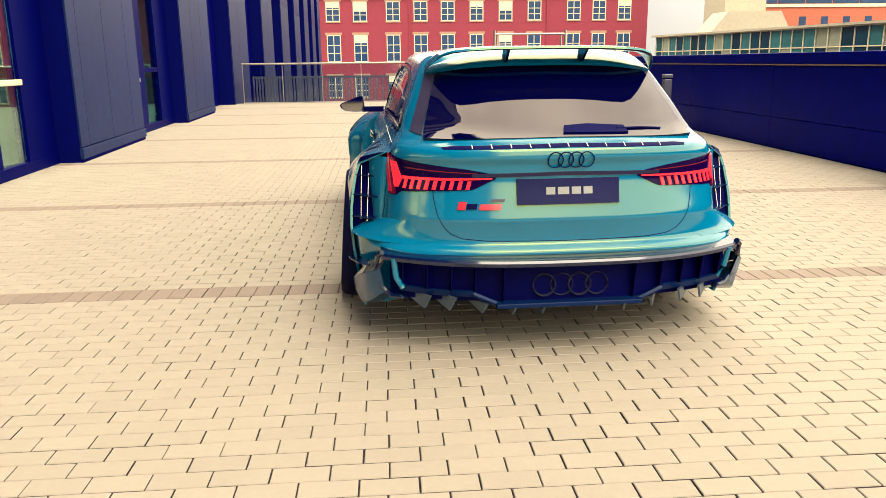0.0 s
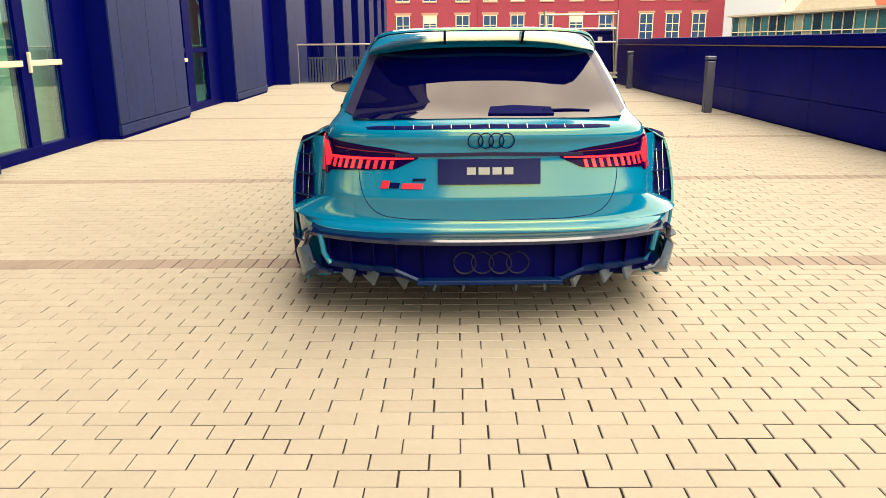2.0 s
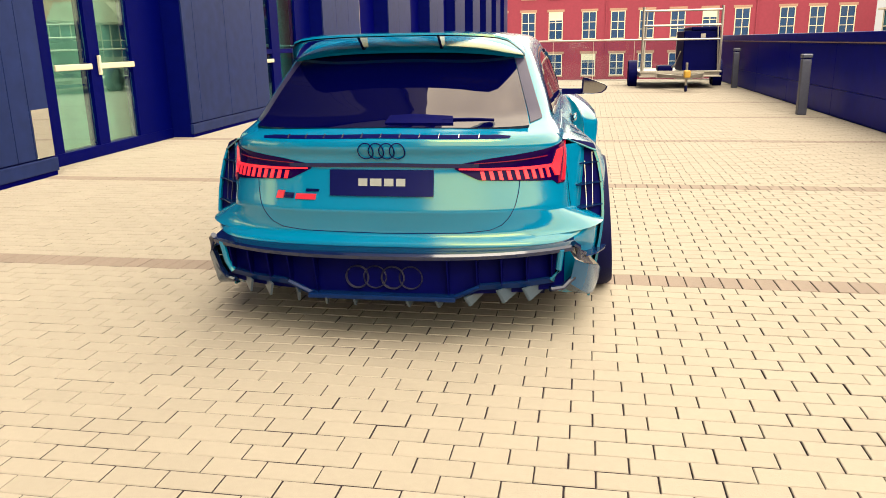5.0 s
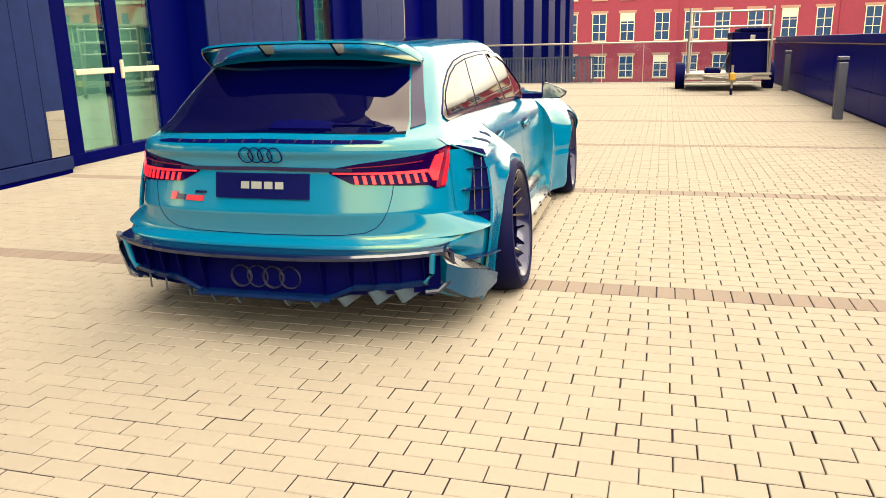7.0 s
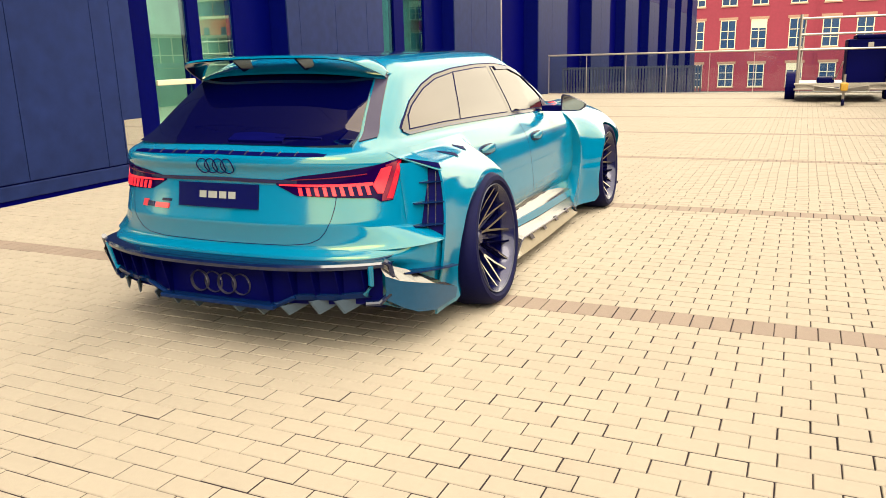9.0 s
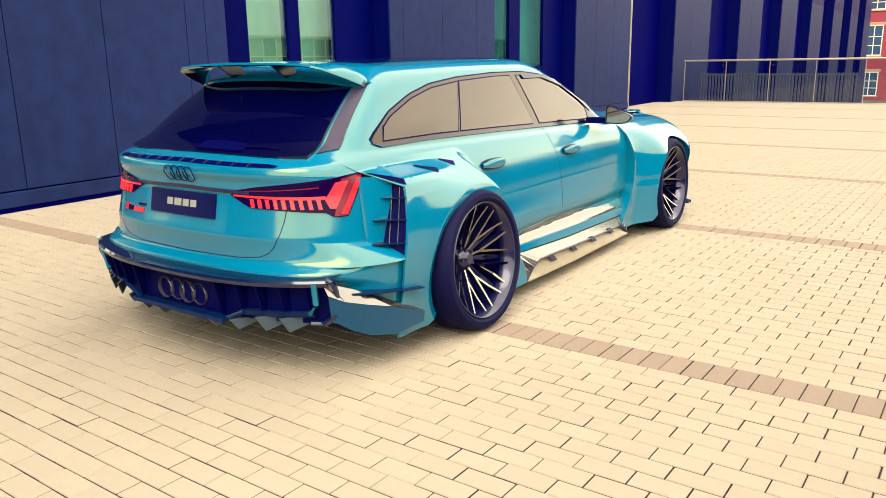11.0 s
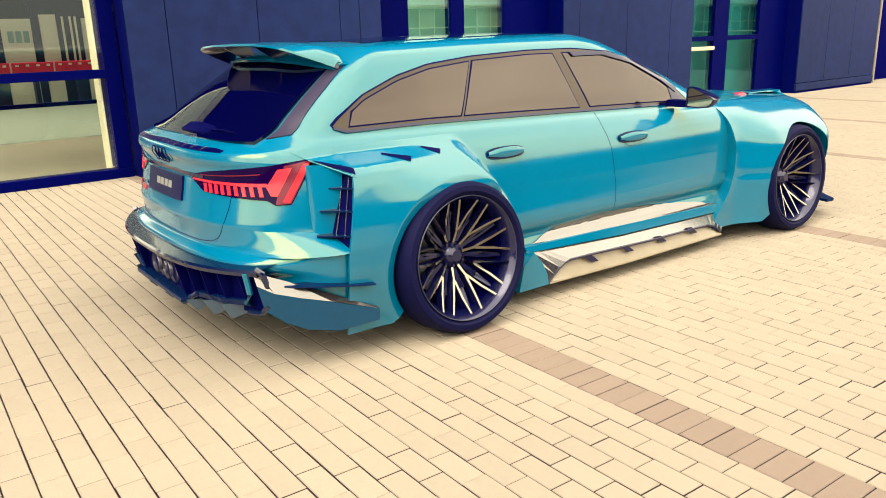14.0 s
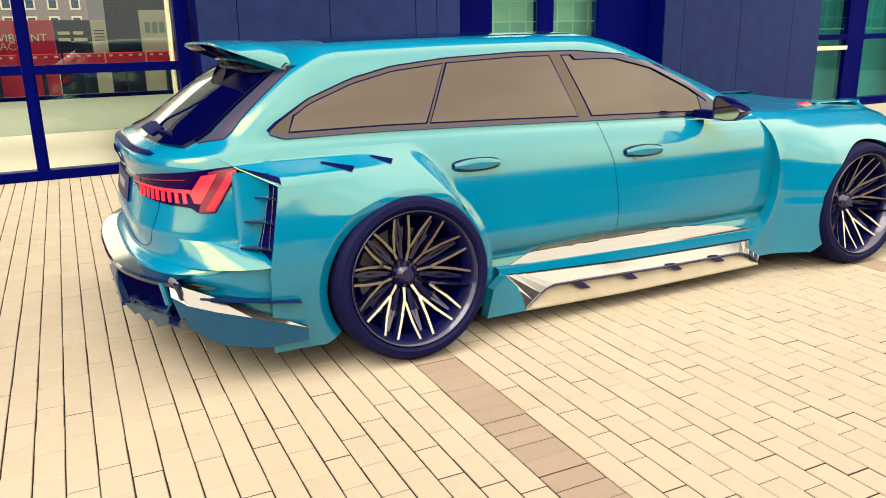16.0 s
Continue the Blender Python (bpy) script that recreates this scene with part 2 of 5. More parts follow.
def pier(y0, y1, n, seams=(), foot=0.0):
    """A projecting pier clad in dark metal sheets over a plinth."""
    length = y1 - y0
    root = thing("wall_pier_%d" % n, "dark metal clad pier of the building with a low plinth", "wall", facade(y0), kind="structure")
    part("core", box(-1.2, -0.03, 0.01, length - 0.01, foot, HIGH), M_CLADSHADE, root)
    edges = [0.0, *seams, length]
    for a, b in zip(edges, edges[1:]):
        part("cladding_panel", box(-0.026, 0.0, a + 0.004, b - 0.004, foot + 0.21, 4.2, 0.004), M_CLAD, root)
        # upper sheets, out of view, take the darker tone to keep reflections dim
        part("upper_panel", box(-0.026, 0.0, a + 0.004, b - 0.004, 4.208, HIGH, 0.004), M_CLADSHADE, root)
    part("plinth", box(-0.03, 0.02, -0.012, length + 0.012, foot + 0.05, foot + 0.195, 0.006), M_CLAD, root)
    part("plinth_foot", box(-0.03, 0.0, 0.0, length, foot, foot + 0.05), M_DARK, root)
    return root


def glazed_bay(y0, y1, n, panes, transoms=(), bars=(), depth=0.36, foot=0.14, pane_glass=None):
    """A recessed glazed front between two piers: dark frame members between the panes, and the panes."""
    length = y1 - y0
    root = thing("window_%d" % n, "tall glazed shopfront in dark aluminium frames between clad piers", "window", facade(y0, depth), kind="structure")
    part("sill", box(-0.12, 0.05, 0, length, 0, foot, 0.006), M_FRAME, root)
    edges = [0.0]
    for a, b in panes:
        edges += [a - y0, b - y0]
    edges.append(length)
    for a, b in zip(edges[::2], edges[1::2]):
        if b - a > 0.02:
            part("frame_member", box(-0.10, 0.04, a + 0.001, b - 0.001, foot, 3.2, 0.004), M_FRAME, root)
    zs = [foot, *transoms, 3.2]
    for a, b in panes:
        a, b = a - y0, b - y0
        for z in transoms:
            part("transom", box(-0.06, 0.035, a, b, z - 0.045, z + 0.045, 0.003), M_FRAME, root)
        for c, d in zip(zs, zs[1:]):
            part("glazing_bead", box(-0.012, 0.012, a - 0.002, a + 0.018, c, d), M_FRAME, root)
            pane = part("pane", box(-0.008, 0.004, a + 0.01, b - 0.01, c + (0.04 if c > foot else 0), d - 0.04), pane_glass or M_GLASS, root)
            pane.visible_shadow = False
    for a, b, z in bars:
        part("push_bar", box(0.045, 0.075, a - y0, b - y0, z - 0.035, z + 0.035, 0.01), M_WHITE, root, "pale push bar")
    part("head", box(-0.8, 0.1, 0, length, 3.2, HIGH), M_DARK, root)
    return root


pier(-40.0, -3.2, 9, tuple(2.7 * k for k in range(1, 14)))
corner_pier = pier(4.40, 7.52, 1, (0.42, 1.45, 2.52, 2.80))
# pane height is cut to the paving's reflection; the glass above it is left out
part("sidelight", box(0.002, 0.010, 2.815, 3.10, 0.215, 0.72), M_SIDELIGHT, corner_pier, "narrow mirrored pane flush with the cladding, cut to the reflected paving").visible_shadow = False
pier(10.85, 14.22, 2, (0.36, 1.52, 2.69))
pier(18.1, 21.75, 3, (1.2, 2.4))
pier(25.8, 30.0, 4, (1.85,), STREET)
tagged(part("downpipe", tube([facade(22.05, 0.1, z).translation for z in (0.0, 14.0)], 0.035, 8), M_STEEL), "slim pale metal downpipe beside the dark recess", "pipe")
for i in range(6):
    pier(33.6 + 7.5 * i, 37.3 + 7.5 * i, 10 + i, (1.85,), STREET)
glazed_bay(-3.2, 4.40, 1, ((-3.1, -1.75), (-1.65, -0.25), (-0.15, 1.25), (1.35, 2.74), (2.84, 4.24)), (1.10,), foot=0.10, pane_glass=M_CLEAR)
doors = glazed_bay(7.52, 10.85, 2, ((8.17, 8.91), (9.15, 9.91)), (), ((8.17, 8.91, 1.11), (9.11, 9.91, 1.11)))
part("pull_handle", box(0.045, 0.085, 9.06 - 7.52, 9.10 - 7.52, 1.0, 1.24, 0.01), M_WHITE, doors, "pale upright pull handle")
glazed_bay(14.22, 18.1, 3, ((14.60, 15.40), (15.88, 17.0)), (1.20,), ((14.6, 15.4, 1.02),), pane_glass=M_TEALGLASS)
for i, (a, b) in enumerate([(21.75, 25.8), (30.0, 33.6)] + [(37.3 + 7.5 * k, 41.1 + 7.5 * k) for k in range(5)]):
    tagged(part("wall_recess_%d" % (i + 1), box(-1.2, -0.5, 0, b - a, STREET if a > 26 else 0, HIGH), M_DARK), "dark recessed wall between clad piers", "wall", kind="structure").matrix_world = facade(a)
M_HOARDWHITE = material("bright_cream_paint", (0.78, 0.72, 0.54), 0.5, 0, 0.05, 3)
M_LANE = material("grey_green_lane_paving", (0.135, 0.165, 0.125), 0.7, 0, 0.15, 1.0)
inside = thing("interior_room", "pale room behind the shopfront glass, open to the far lane", "room", facade(-3.2), kind="structure")
part("interior_floor", box(-4.6, -0.45, 0, 22, 0.0, 0.02), M_INFLOOR, inside)
# added board close behind the glass; its pale teal replaces the room's brightness
part("room_tone_board", box(-0.78, -0.72, 9.05, 22, 0, 3.2), M_ROOMTONE, inside, "pale green board added to stand in for the bright room")
part("interior_ceiling", box(-5, -0.45, 0, 22, 3.2, 3.3), M_INNER, inside)
for y in (0.0, 8.9, 17.5, 22.0):
    part("cross_wall", box(-5 if y < 9 else -0.71, -0.5, y, y + 0.12, 0.02, 3.2), M_INNER, inside)
part("inner_jamb", box(-0.68, -0.50, 7.41, 7.432, 0.02, 3.2, 0.004), M_HOARDWHITE, inside, "slim pale jamb inside the glass")
for y in (2.4, 5.1):
    part("far_mullion", box(-5.0, -4.9, y, y + 0.10, 0.02, 3.2), M_FRAME, inside)
part("far_rail", box(-5.0, -4.9, 0.1, 8.9, 0.5, 0.56), M_FRAME, inside)
tagged(part("wall_upper", box(-5, -1.2, 0, 66, 3.3, HIGH), M_CLAD), "upper storeys of the dark clad building", "wall", kind="structure").matrix_world = facade(-40)
tagged(part("lane_paving", box(-45, -4.6, 0, 44, -0.011, 0.004), M_LANE), "grey-green paved lane beyond the building", "pavement", kind="structure").matrix_world = facade(-14)

# hoardings across the far lane, seen through the ground floor
M_HOARD = material("red_hoarding", (0.70, 0.022, 0.065), 0.5, 0, 0.1, 1.0)
M_HOARDNAVY = material("navy_hoarding", (0.002, 0.006, 0.04), 0.5, 0, 0.1, 1.0)
hoarding = thing("site_hoarding", "red, navy and white site hoarding behind a red barrier", "hoarding", facade(0.67, 14.0))
for y0, y1, z1, mat in ((-6.0, 2.98, 1.86, M_HOARD), (2.98, 3.85, 1.86, M_HOARDNAVY), (3.85, 4.22, 1.84, M_HOARDWHITE), (4.22, 5.05, 4.2, M_HOARDNAVY), (5.05, 5.75, 2.1, M_HOARDWHITE), (5.75, 5.95, 2.5, M_HOARDNAVY),
                        (5.95, 6.35, 2.2, M_HOARDWHITE), (6.35, 6.95, 2.2, M_HOARDNAVY), (6.95, 8.2, 2.1, M_HOARDWHITE), (8.2, 8.6, 2.5, M_HOARDNAVY), (8.6, 11.0, 2.0, M_HOARDWHITE)):
    part("board", box(-0.05, 0.0, y0 + 0.004, y1 - 0.004, 0.0, z1, 0.004), mat, hoarding)
for y in (6.47, 6.66, 6.78):
    part("post", box(0.001, 0.03, y, y + 0.05, 0.9, 2.15), M_HOARDWHITE, hoarding)
for y0, y1, z0, z1 in ((3.06, 3.34, 1.50, 1.58), (3.42, 3.66, 1.50, 1.58), (3.06, 3.34, 1.34, 1.42), (3.42, 3.74, 1.34, 1.42)):
    part("letter_bar", box(0.001, 0.006, y0, y1, z0, z1), M_HOARDWHITE, hoarding)
for z in (1.58, 1.50, 1.42, 1.34):
    part("letter_bar", box(0.001, 0.006, 3.92, 4.16, z, z + 0.025), M_HOARDNAVY, hoarding)
for y0 in (5.18, 5.36, 5.54):
    part("letter_bar", box(0.001, 0.006, y0, y0 + 0.13, 1.52, 1.80), M_INNER, hoarding)
for k in range(17):
    barrier = part("barrier", box(0.25, 0.30, -5.9 + 1.0 * k, -4.94 + 1.0 * k, 0.72, 1.04, 0.02), M_HOARD, hoarding, "red plastic barrier panel")
    for m in range(4):
        part("reflector", box(0.301, 0.306, -5.82 + 1.0 * k + 0.24 * m, -5.74 + 1.0 * k + 0.24 * m, 0.94, 0.99), M_HOARDWHITE, barrier)
    part("barrier_foot", box(0.15, 0.40, -5.45 + 1.0 * k, -5.35 + 1.0 * k, 0.0, 0.73), M_HOARDNAVY, hoarding)
for words, y, z in (("VIBRANT", 0.0, 1.345), ("PLACE", 0.0, 1.15)):
    curve = bpy.data.curves.new("lettering", "FONT")
    curve.body, curve.size, curve.extrude = words, 0.27, 0.003
    text = new("lettering", curve)
    graph = bpy.context.evaluated_depsgraph_get()
    me = bpy.data.meshes.new_from_object(text.evaluated_get(graph))
    bpy.data.objects.remove(text)
    me.materials.append(M_HOARDWHITE)
    o = new("lettering", me)
    width = max(v.co.x for v in me.vertices)
    o.parent, o.matrix_basis = hoarding, pose(0.006, 2.80 - width if words == "VIBRANT" else 2.22 - width, z, 90, 0, 90)
lane_block = thing("dark_building", "tall navy clad building behind the hoarding", "building", facade(0.67, 14.3))
part("wall", box(-5.0, 0, 4.25, 16.0, -0.01, 11.0), M_HOARDNAVY, lane_block)
for k in range(5):
    part("window", box(0.001, 0.03, 5.0 + 2.1 * k, 6.1 + 2.1 * k, 3.3, 4.9), M_FARGLASS, lane_block)
terrace_house = thing("far_terrace", "grey brick house row beyond the hoarding", "building", facade(0, 70.0))
M_GREYBRICK = material("grey_brick", (0.13, 0.11, 0.135), 0.8, 0, 0.15, 0.8, 0.2, 8)
part("wall", box(-6, 0, -24, 10, STREET, 11.4), M_GREYBRICK, terrace_house)
part("roof", prism([(0.3, 11.4), (-3.0, 13.4), (-6.3, 11.4)], 1, -24, 10), M_ROOFGREY, terrace_house)
for r in range(8):
    for k in range(18):
        y, z = -23 + 1.8 * k, -0.6 + 1.5 * r
        win = part("window", box(0.001, 0.05, y, y + 0.85, z, z + 0.95), M_WHITE, terrace_house)
        part("pane", box(0.051, 0.055, y + 0.13, y + 0.72, z + 0.13, z + 0.82), M_FARGLASS, win)

# ---- parapet, bollards, balustrade ----
parapet = thing("wall_parapet", "navy panelled parapet wall with a pale coping line", "wall", pose(YARD_E, 0, 0), kind="structure")
part("upstand", box(0.05, 0.35, YARD_S, YARD_N, -0.01, 1.195), M_PARAPET, parapet)
for k in range(13):
    y0 = YARD_S + 0.4 + 3.1 * k
    part("panel", box(0.0, 0.048, y0 + 0.002, y0 + 3.098, 0.02, 0.446, 0.004), M_PARAPET, parapet)
    part("panel", box(0.0, 0.048, y0 + 0.002, y0 + 3.098, 0.454, 1.18, 0.004), M_PARAPET, parapet)
part("coping_line", box(-0.03, 0.37, YARD_S, YARD_N, 1.195, 1.212), M_COPING, parapet)
part("cap", box(0.0, 0.36, YARD_S, YARD_N, 1.212, 1.37, 0.01), M_PARAPET, parapet)


def bollard(m):
    root = thing("bollard", "square grey metal bollard with a capped dark top on the paving", "bollard", m, "bollards along the parapet")
    part("post", box(-0.075, 0.075, -0.075, 0.075, 0, 0.93, 0.012), M_BOLLARD, root)
    part("light_slot", box(-0.062, 0.062, -0.062, 0.062, 0.93, 0.955), M_BLACK, root)
    part("cap", box(-0.082, 0.082, -0.082, 0.082, 0.955, 1.02, 0.012), M_BOLLARD, root)
    return root


first = bollard(pose(5.30, 14.45, 0))
for y in (7.35, 22.2):
    copy_thing(first, pose(5.30 if y < 10 else 5.52, y, 0))

balustrade = thing("balustrade", "glass balustrade with a pale metal handrail at the terrace edge", "railing", pose(0, YARD_N - 0.12, 0), kind="structure")
part("handrail", tube([(-4.75, 0, 1.28), (5.72, 0, 1.28)], 0.032, 10), M_STEEL, balustrade, "pale metal handrail", True)
part("base_channel", box(-4.75, 5.72, -0.05, 0.05, -0.01, 0.03, 0.005), M_STEEL, balustrade)
for k in range(8):
    a = -4.72 + 1.305 * k
    part("glass_panel", box(a + 0.01, a + 1.295, -0.008, 0.008, 0.03, 1.24), M_BALGLASS, balustrade).visible_shadow = False
for k in range(9):
    part("post", box(-4.733 + 1.305 * k, -4.717 + 1.305 * k, -0.012, 0.02, 0.03, 1.26), M_STEEL, balustrade)


fence = thing("slatted_fence", "grey slatted fence beyond the glass balustrade", "fence", pose(-4.6, YARD_N + 1.2, 0))
part("rail", box(0, 4.7, -0.03, 0.03, 0.78, 0.84), M_BOLLARD, fence)
slat = part("slat", box(-0.025, 0.025, -0.02, 0.02, STREET, 0.86), M_BOLLARD, fence)
for k in range(1, 48):
    o = new("slat", slat.data)
    o.parent, o.location = fence, (0.1 * k, 0, 0)

# ---- far buildings ----
def sash_window(x0, x1, z0, z1, blind=0.0):
    """A small-paned window in a wall whose face is y = 0, for a copy."""
    root = thing("sash_window", "cream framed small-paned window with a pale stone lintel", "window", None, "windows of the red mill")
    part("lintel", box(x0 - 0.25, x1 + 0.25, -0.10, 0.02, z1, z1 + 0.42), M_STONE, root)
    part("window_sill", box(x0 - 0.12, x1 + 0.12, -0.12, 0.02, z0 - 0.2, z0), M_STONE, root)
    part("pane", box(x0, x1, -0.02, 0.0, z0, z1), M_FARGLASS, root)
    for a, b, c, d in ((x0, x0 + 0.14, z0, z1), (x1 - 0.14, x1, z0, z1), (x0, x1, z0, z0 + 0.14), (x0, x1, z1 - 0.14, z1)):
        part("window_frame", box(a, b, -0.07, -0.02, c, d), M_WHITE, root)
    xm = (x0 + x1) / 2
    part("glazing_bar", box(xm - 0.06, xm + 0.06, -0.06, -0.02, z0, z1), M_WHITE, root)
    for k in (0.33, 0.62):
        z = z0 + (z1 - z0) * k
        part("glazing_bar", box(x0, x1, -0.06, -0.02, z - 0.05, z + 0.05), M_WHITE, root)
    if blind:
        part("blind", box(x0 + 0.1, x1 - 0.1, -0.035, -0.022, z1 - (z1 - z0) * blind, z1), M_WHITE, root)
    return root


MILL_Y = 140.0
K = MILL_Y / 110.0  # size of the mill against its first plan
mill = thing("mill_building", "long red painted brick mill with rows of cream windows", "building", pose(0, MILL_Y, 0))
part("wall", box(-70, 37.0 * K, 0.01, 14, STREET, 12.0), M_BRICK, mill)
part("roof", box(-70.3, 37.0 * K + 0.3, -0.3, 14.3, 12.0, 12.3), M_ROOFGREY, mill)
for x in (22.6 * K, 3.4 * K):
    part("downpipe", box(x, x + 0.25, -0.2, 0.0, STREET, 11.9), M_BRICK, mill)
columns = [-27.3, -23.4, -19.5, -15.6, -11.8, -7.9, -4.2, 0.3, 4.1, 7.85, 11.85, 15.9, 19.95, 25.5, 29.1, 32.7]
master = {}
for r, (z0, z1) in enumerate(((-4.8, -1.1), (1.35, 5.95), (8.2, 11.55))):
    for c, x in enumerate(columns):
        shade = (0.0, 0.30, 0.0, 0.5, 0.0)[(c * 2 + r * 3) % 5] if r == 2 else (0.0, 0.0, 0.30, 0.0, 0.0)[(c + r) % 5]
        key = (r, shade)
        if key not in master:
            w = master[key] = sash_window(0, 1.9 * K, z0, z1, shade)
            w.matrix_world = pose(x * K, MILL_Y, 0)
        else:
            copy_thing(master[key], pose(x * K, MILL_Y, 0))

glasshouse = thing("glazed_building", "low building with a long band of cream-framed glazing", "building", pose(34.7, 99.3, 0, 0, 0, -79.6))
GL = 70.0
part("wall", box(0, GL, 0.02, 9, STREET, 0.2), M_ROOFGREY, glasshouse)
M_GLAZE = material("blue_green_glazing", (0.005, 0.035, 0.065), 0.15, 0, 0.5, 0.5, spec=0.125, per_object=0.8)
M_GLAZETEAL = material("teal_glazing", (0.025, 0.11, 0.13), 0.15, 0, 0.4, 0.5, spec=0.125, per_object=0.8)
M_GLAZEPALE = material("pale_backed_glazing", (0.21, 0.23, 0.18), 0.2, 0, 0.2, 0.5, spec=0.125, per_object=0.6)
part("core", box(0, GL, 0.25, 8.8, 0.2, 4.0), M_GLAZE, glasshouse)
part("roof", box(-0.4, GL, -0.5, 9.5, 4.0, 4.22), M_ROOFGREY, glasshouse)
for z in (0.25, 2.2, 3.95):
    part("transom", box(0, GL, -0.04, 0.05, z - 0.05, z + 0.05), M_WHITE, glasshouse)
bar_mesh = part("mullion", box(-0.04, 0.04, -0.05, 0.05, 0.2, 4.0), M_WHITE, glasshouse)
pane_mesh = [part("pane", box(0.06, 1.54, 0.06, 0.09, 0.25, 2.2), mat, glasshouse) for mat in (M_GLAZE, M_GLAZETEAL, M_GLAZEPALE)]
tint = random.Random(11)
for k in range(1, 43):
    o = new("mullion", bar_mesh.data)
    o.parent, o.location = glasshouse, (k * 1.6, 0, 0)
for k in range(43):
    for tier in (0, 1):
        if tier == 0 and k == 0:
            continue
        pick = tint.choices((0, 1, 2), (3, 3, 1.2) if k < 34 else (1, 3, 4))[0]
        o = new("pane", pane_mesh[pick].data)
        o.parent, o.location = glasshouse, (k * 1.6, 0, 1.8 * tier)
for o in pane_mesh[1:]:
    o.location = (o.location.x, 0, 1.8) if o is pane_mesh[1] else (1.6, 0, 1.8)
orange = thing("orange_building", "orange brick building with a strip of dark upper windows", "building", pose(60, 128, 0))
part("wall", box(0, 24, 0, 14, STREET, 9.4), M_ORANGE, orange)
part("roof", box(-0.3, 24.3, -0.3, 14.3, 12.6, 13.3), M_ROOFGREY, orange)
part("parapet", box(-0.2, 24.2, -0.2, 14, 9.4, 9.9), M_WHITE, orange)
part("wall", box(0.2, 23.8, 0.2, 13.8, 9.9, 12.6), M_ORANGE, orange)
for k in range(5):
    part("pane", box(0.4 + 4.7 * k, 4.9 + 4.7 * k, 0.1, 0.2, 10.0, 12.6), M_FARGLASS, orange)
for k in range(6):
    part("pane", box(1.2 + 3.8 * k, 2.4 + 3.8 * k, -0.03, 0.0, 6.1, 7.9), M_FARGLASS, orange)
tower = thing("grey_tower", "pale rendered stair tower beside the orange building", "building", pose(52.5, 120, 0))
part("wall", box(0, 6.5, 0, 8, STREET, 18), M_ROOFGREY, tower)
part("roof", prism([(-5, 4.5), (8, 4.5), (6, 8.0), (-2, 8.0)], 1, -6, -0.1), M_ROOFGREY, tower)

tagged(part("wall_south", box(-20, 6.12, -14.4, -14.0, STREET, 1.3), M_PARAPET), "plain closing wall behind the terrace", "wall", kind="structure")

# ---- the wide-bodied estate car ----
from mathutils.bvhtree import BVHTree

M_PAINT = paint("blue_metallic_paint", (0.0, 0.120, 0.243))
M_CARBLACK = material("gloss_black_trim", (0.0005, 0.001, 0.035), 0.12, 0, 0.1, 6)
M_PRIVACY = material("dark_tinted_glass", (0.0003, 0.0005, 0.021), 0.02, 0.0, 0.03, 2, ior=1.60, gloss_tint=(1.0, 0.84, 0.66))
M_SIDEGLASS = material("tinted_side_glass", (0.002, 0.0015, 0.006), 0.03, 0.0, 0.03, 2, ior=1.68, gloss_tint=(1.0, 0.84, 0.72))
M_SURROUND = material("gloss_window_surround", (0.015, 0.01, 0.01), 0.12, 0.0, 0.05, 4, ior=1.5, gloss_tint=(1.0, 0.88, 0.74))
M_HATCHTRIM = material("satin_dark_hatch_trim", (0.030, 0.026, 0.055), 0.30, 0.0, 0.05, 4, ior=1.28)
# tan base colour stands for what the gloss black splitter plate would mirror
M_SKIRTPLATE = material("reflection_tan_blade", (0.252, 0.217, 0.161), 0.3, 0.0, 0.08, 4)
M_CARBON = material("carbon_fibre_lip", (0.0015, 0.011, 0.055), 0.25, 0.0, 0.2, 60, spec=0.125)
M_PIPE = material("dark_steel_pipe", (0.15, 0.15, 0.19), 0.3, 0.85, 0.1, 20)
M_RIM = material("black_machined_rim", (0.0036, 0.0048, 0.048), 0.25, 0.3, 0.1, 8, coat=0.5)
M_RIMEDGE = material("grey_rim_edge", (0.045, 0.05, 0.075), 0.35, 0.6, 0.1, 20)
M_SPOKE = material("polished_spoke_face", (0.264, 0.24, 0.198), 0.10, 1.0, 0.08, 10)
M_DISC = material("brake_disc_steel", (0.15, 0.15, 0.168), 0.35, 0.8, 0.15, 30)
M_LAMP = glowing("red_lamp_lens", (0.275, 0.002, 0.0125), 0.30)
M_LAMPDARK = material("dark_red_lamp_glass", (0.006, 0.00025, 0.0275), 0.08, 0, 0.1, 6, spec=0.075)
M_LAMPDEEP = glowing("deep_red_lens", (0.1, 0.0005, 0.015), 0.12)
M_LED = glowing("lit_red_strip", (0.45, 0.0125, 0.0225), 0.62)
M_CHROME = material("satin_silver_trim", (0.434, 0.42, 0.385), 0.2, 0.95, 0.05)
M_PLATE = material("dark_plate", (0.001, 0.002, 0.045), 0.35, 0, 0.1, spec=0.15)
M_MARK = material("pale_plate_marks", (0.21, 0.22, 0.21), 0.4)
M_BADGE = material("red_badge", (0.4, 0.015, 0.03), 0.3, coat=0.6)

CAR = pose(0.763, 4.328, 0, 0, 0, 1.4)
car = thing("estate_car", "blue metallic wide-bodied estate car with a roof spoiler and black diffuser", "car", CAR)


def level(z, rear, rear_r, w_rear, w_mid, w_front, front, front_r, rise=0.0, arch=0.0):
    return (z, rear, rear_r, w_rear, w_mid, w_front, front, front_r, rise, arch)


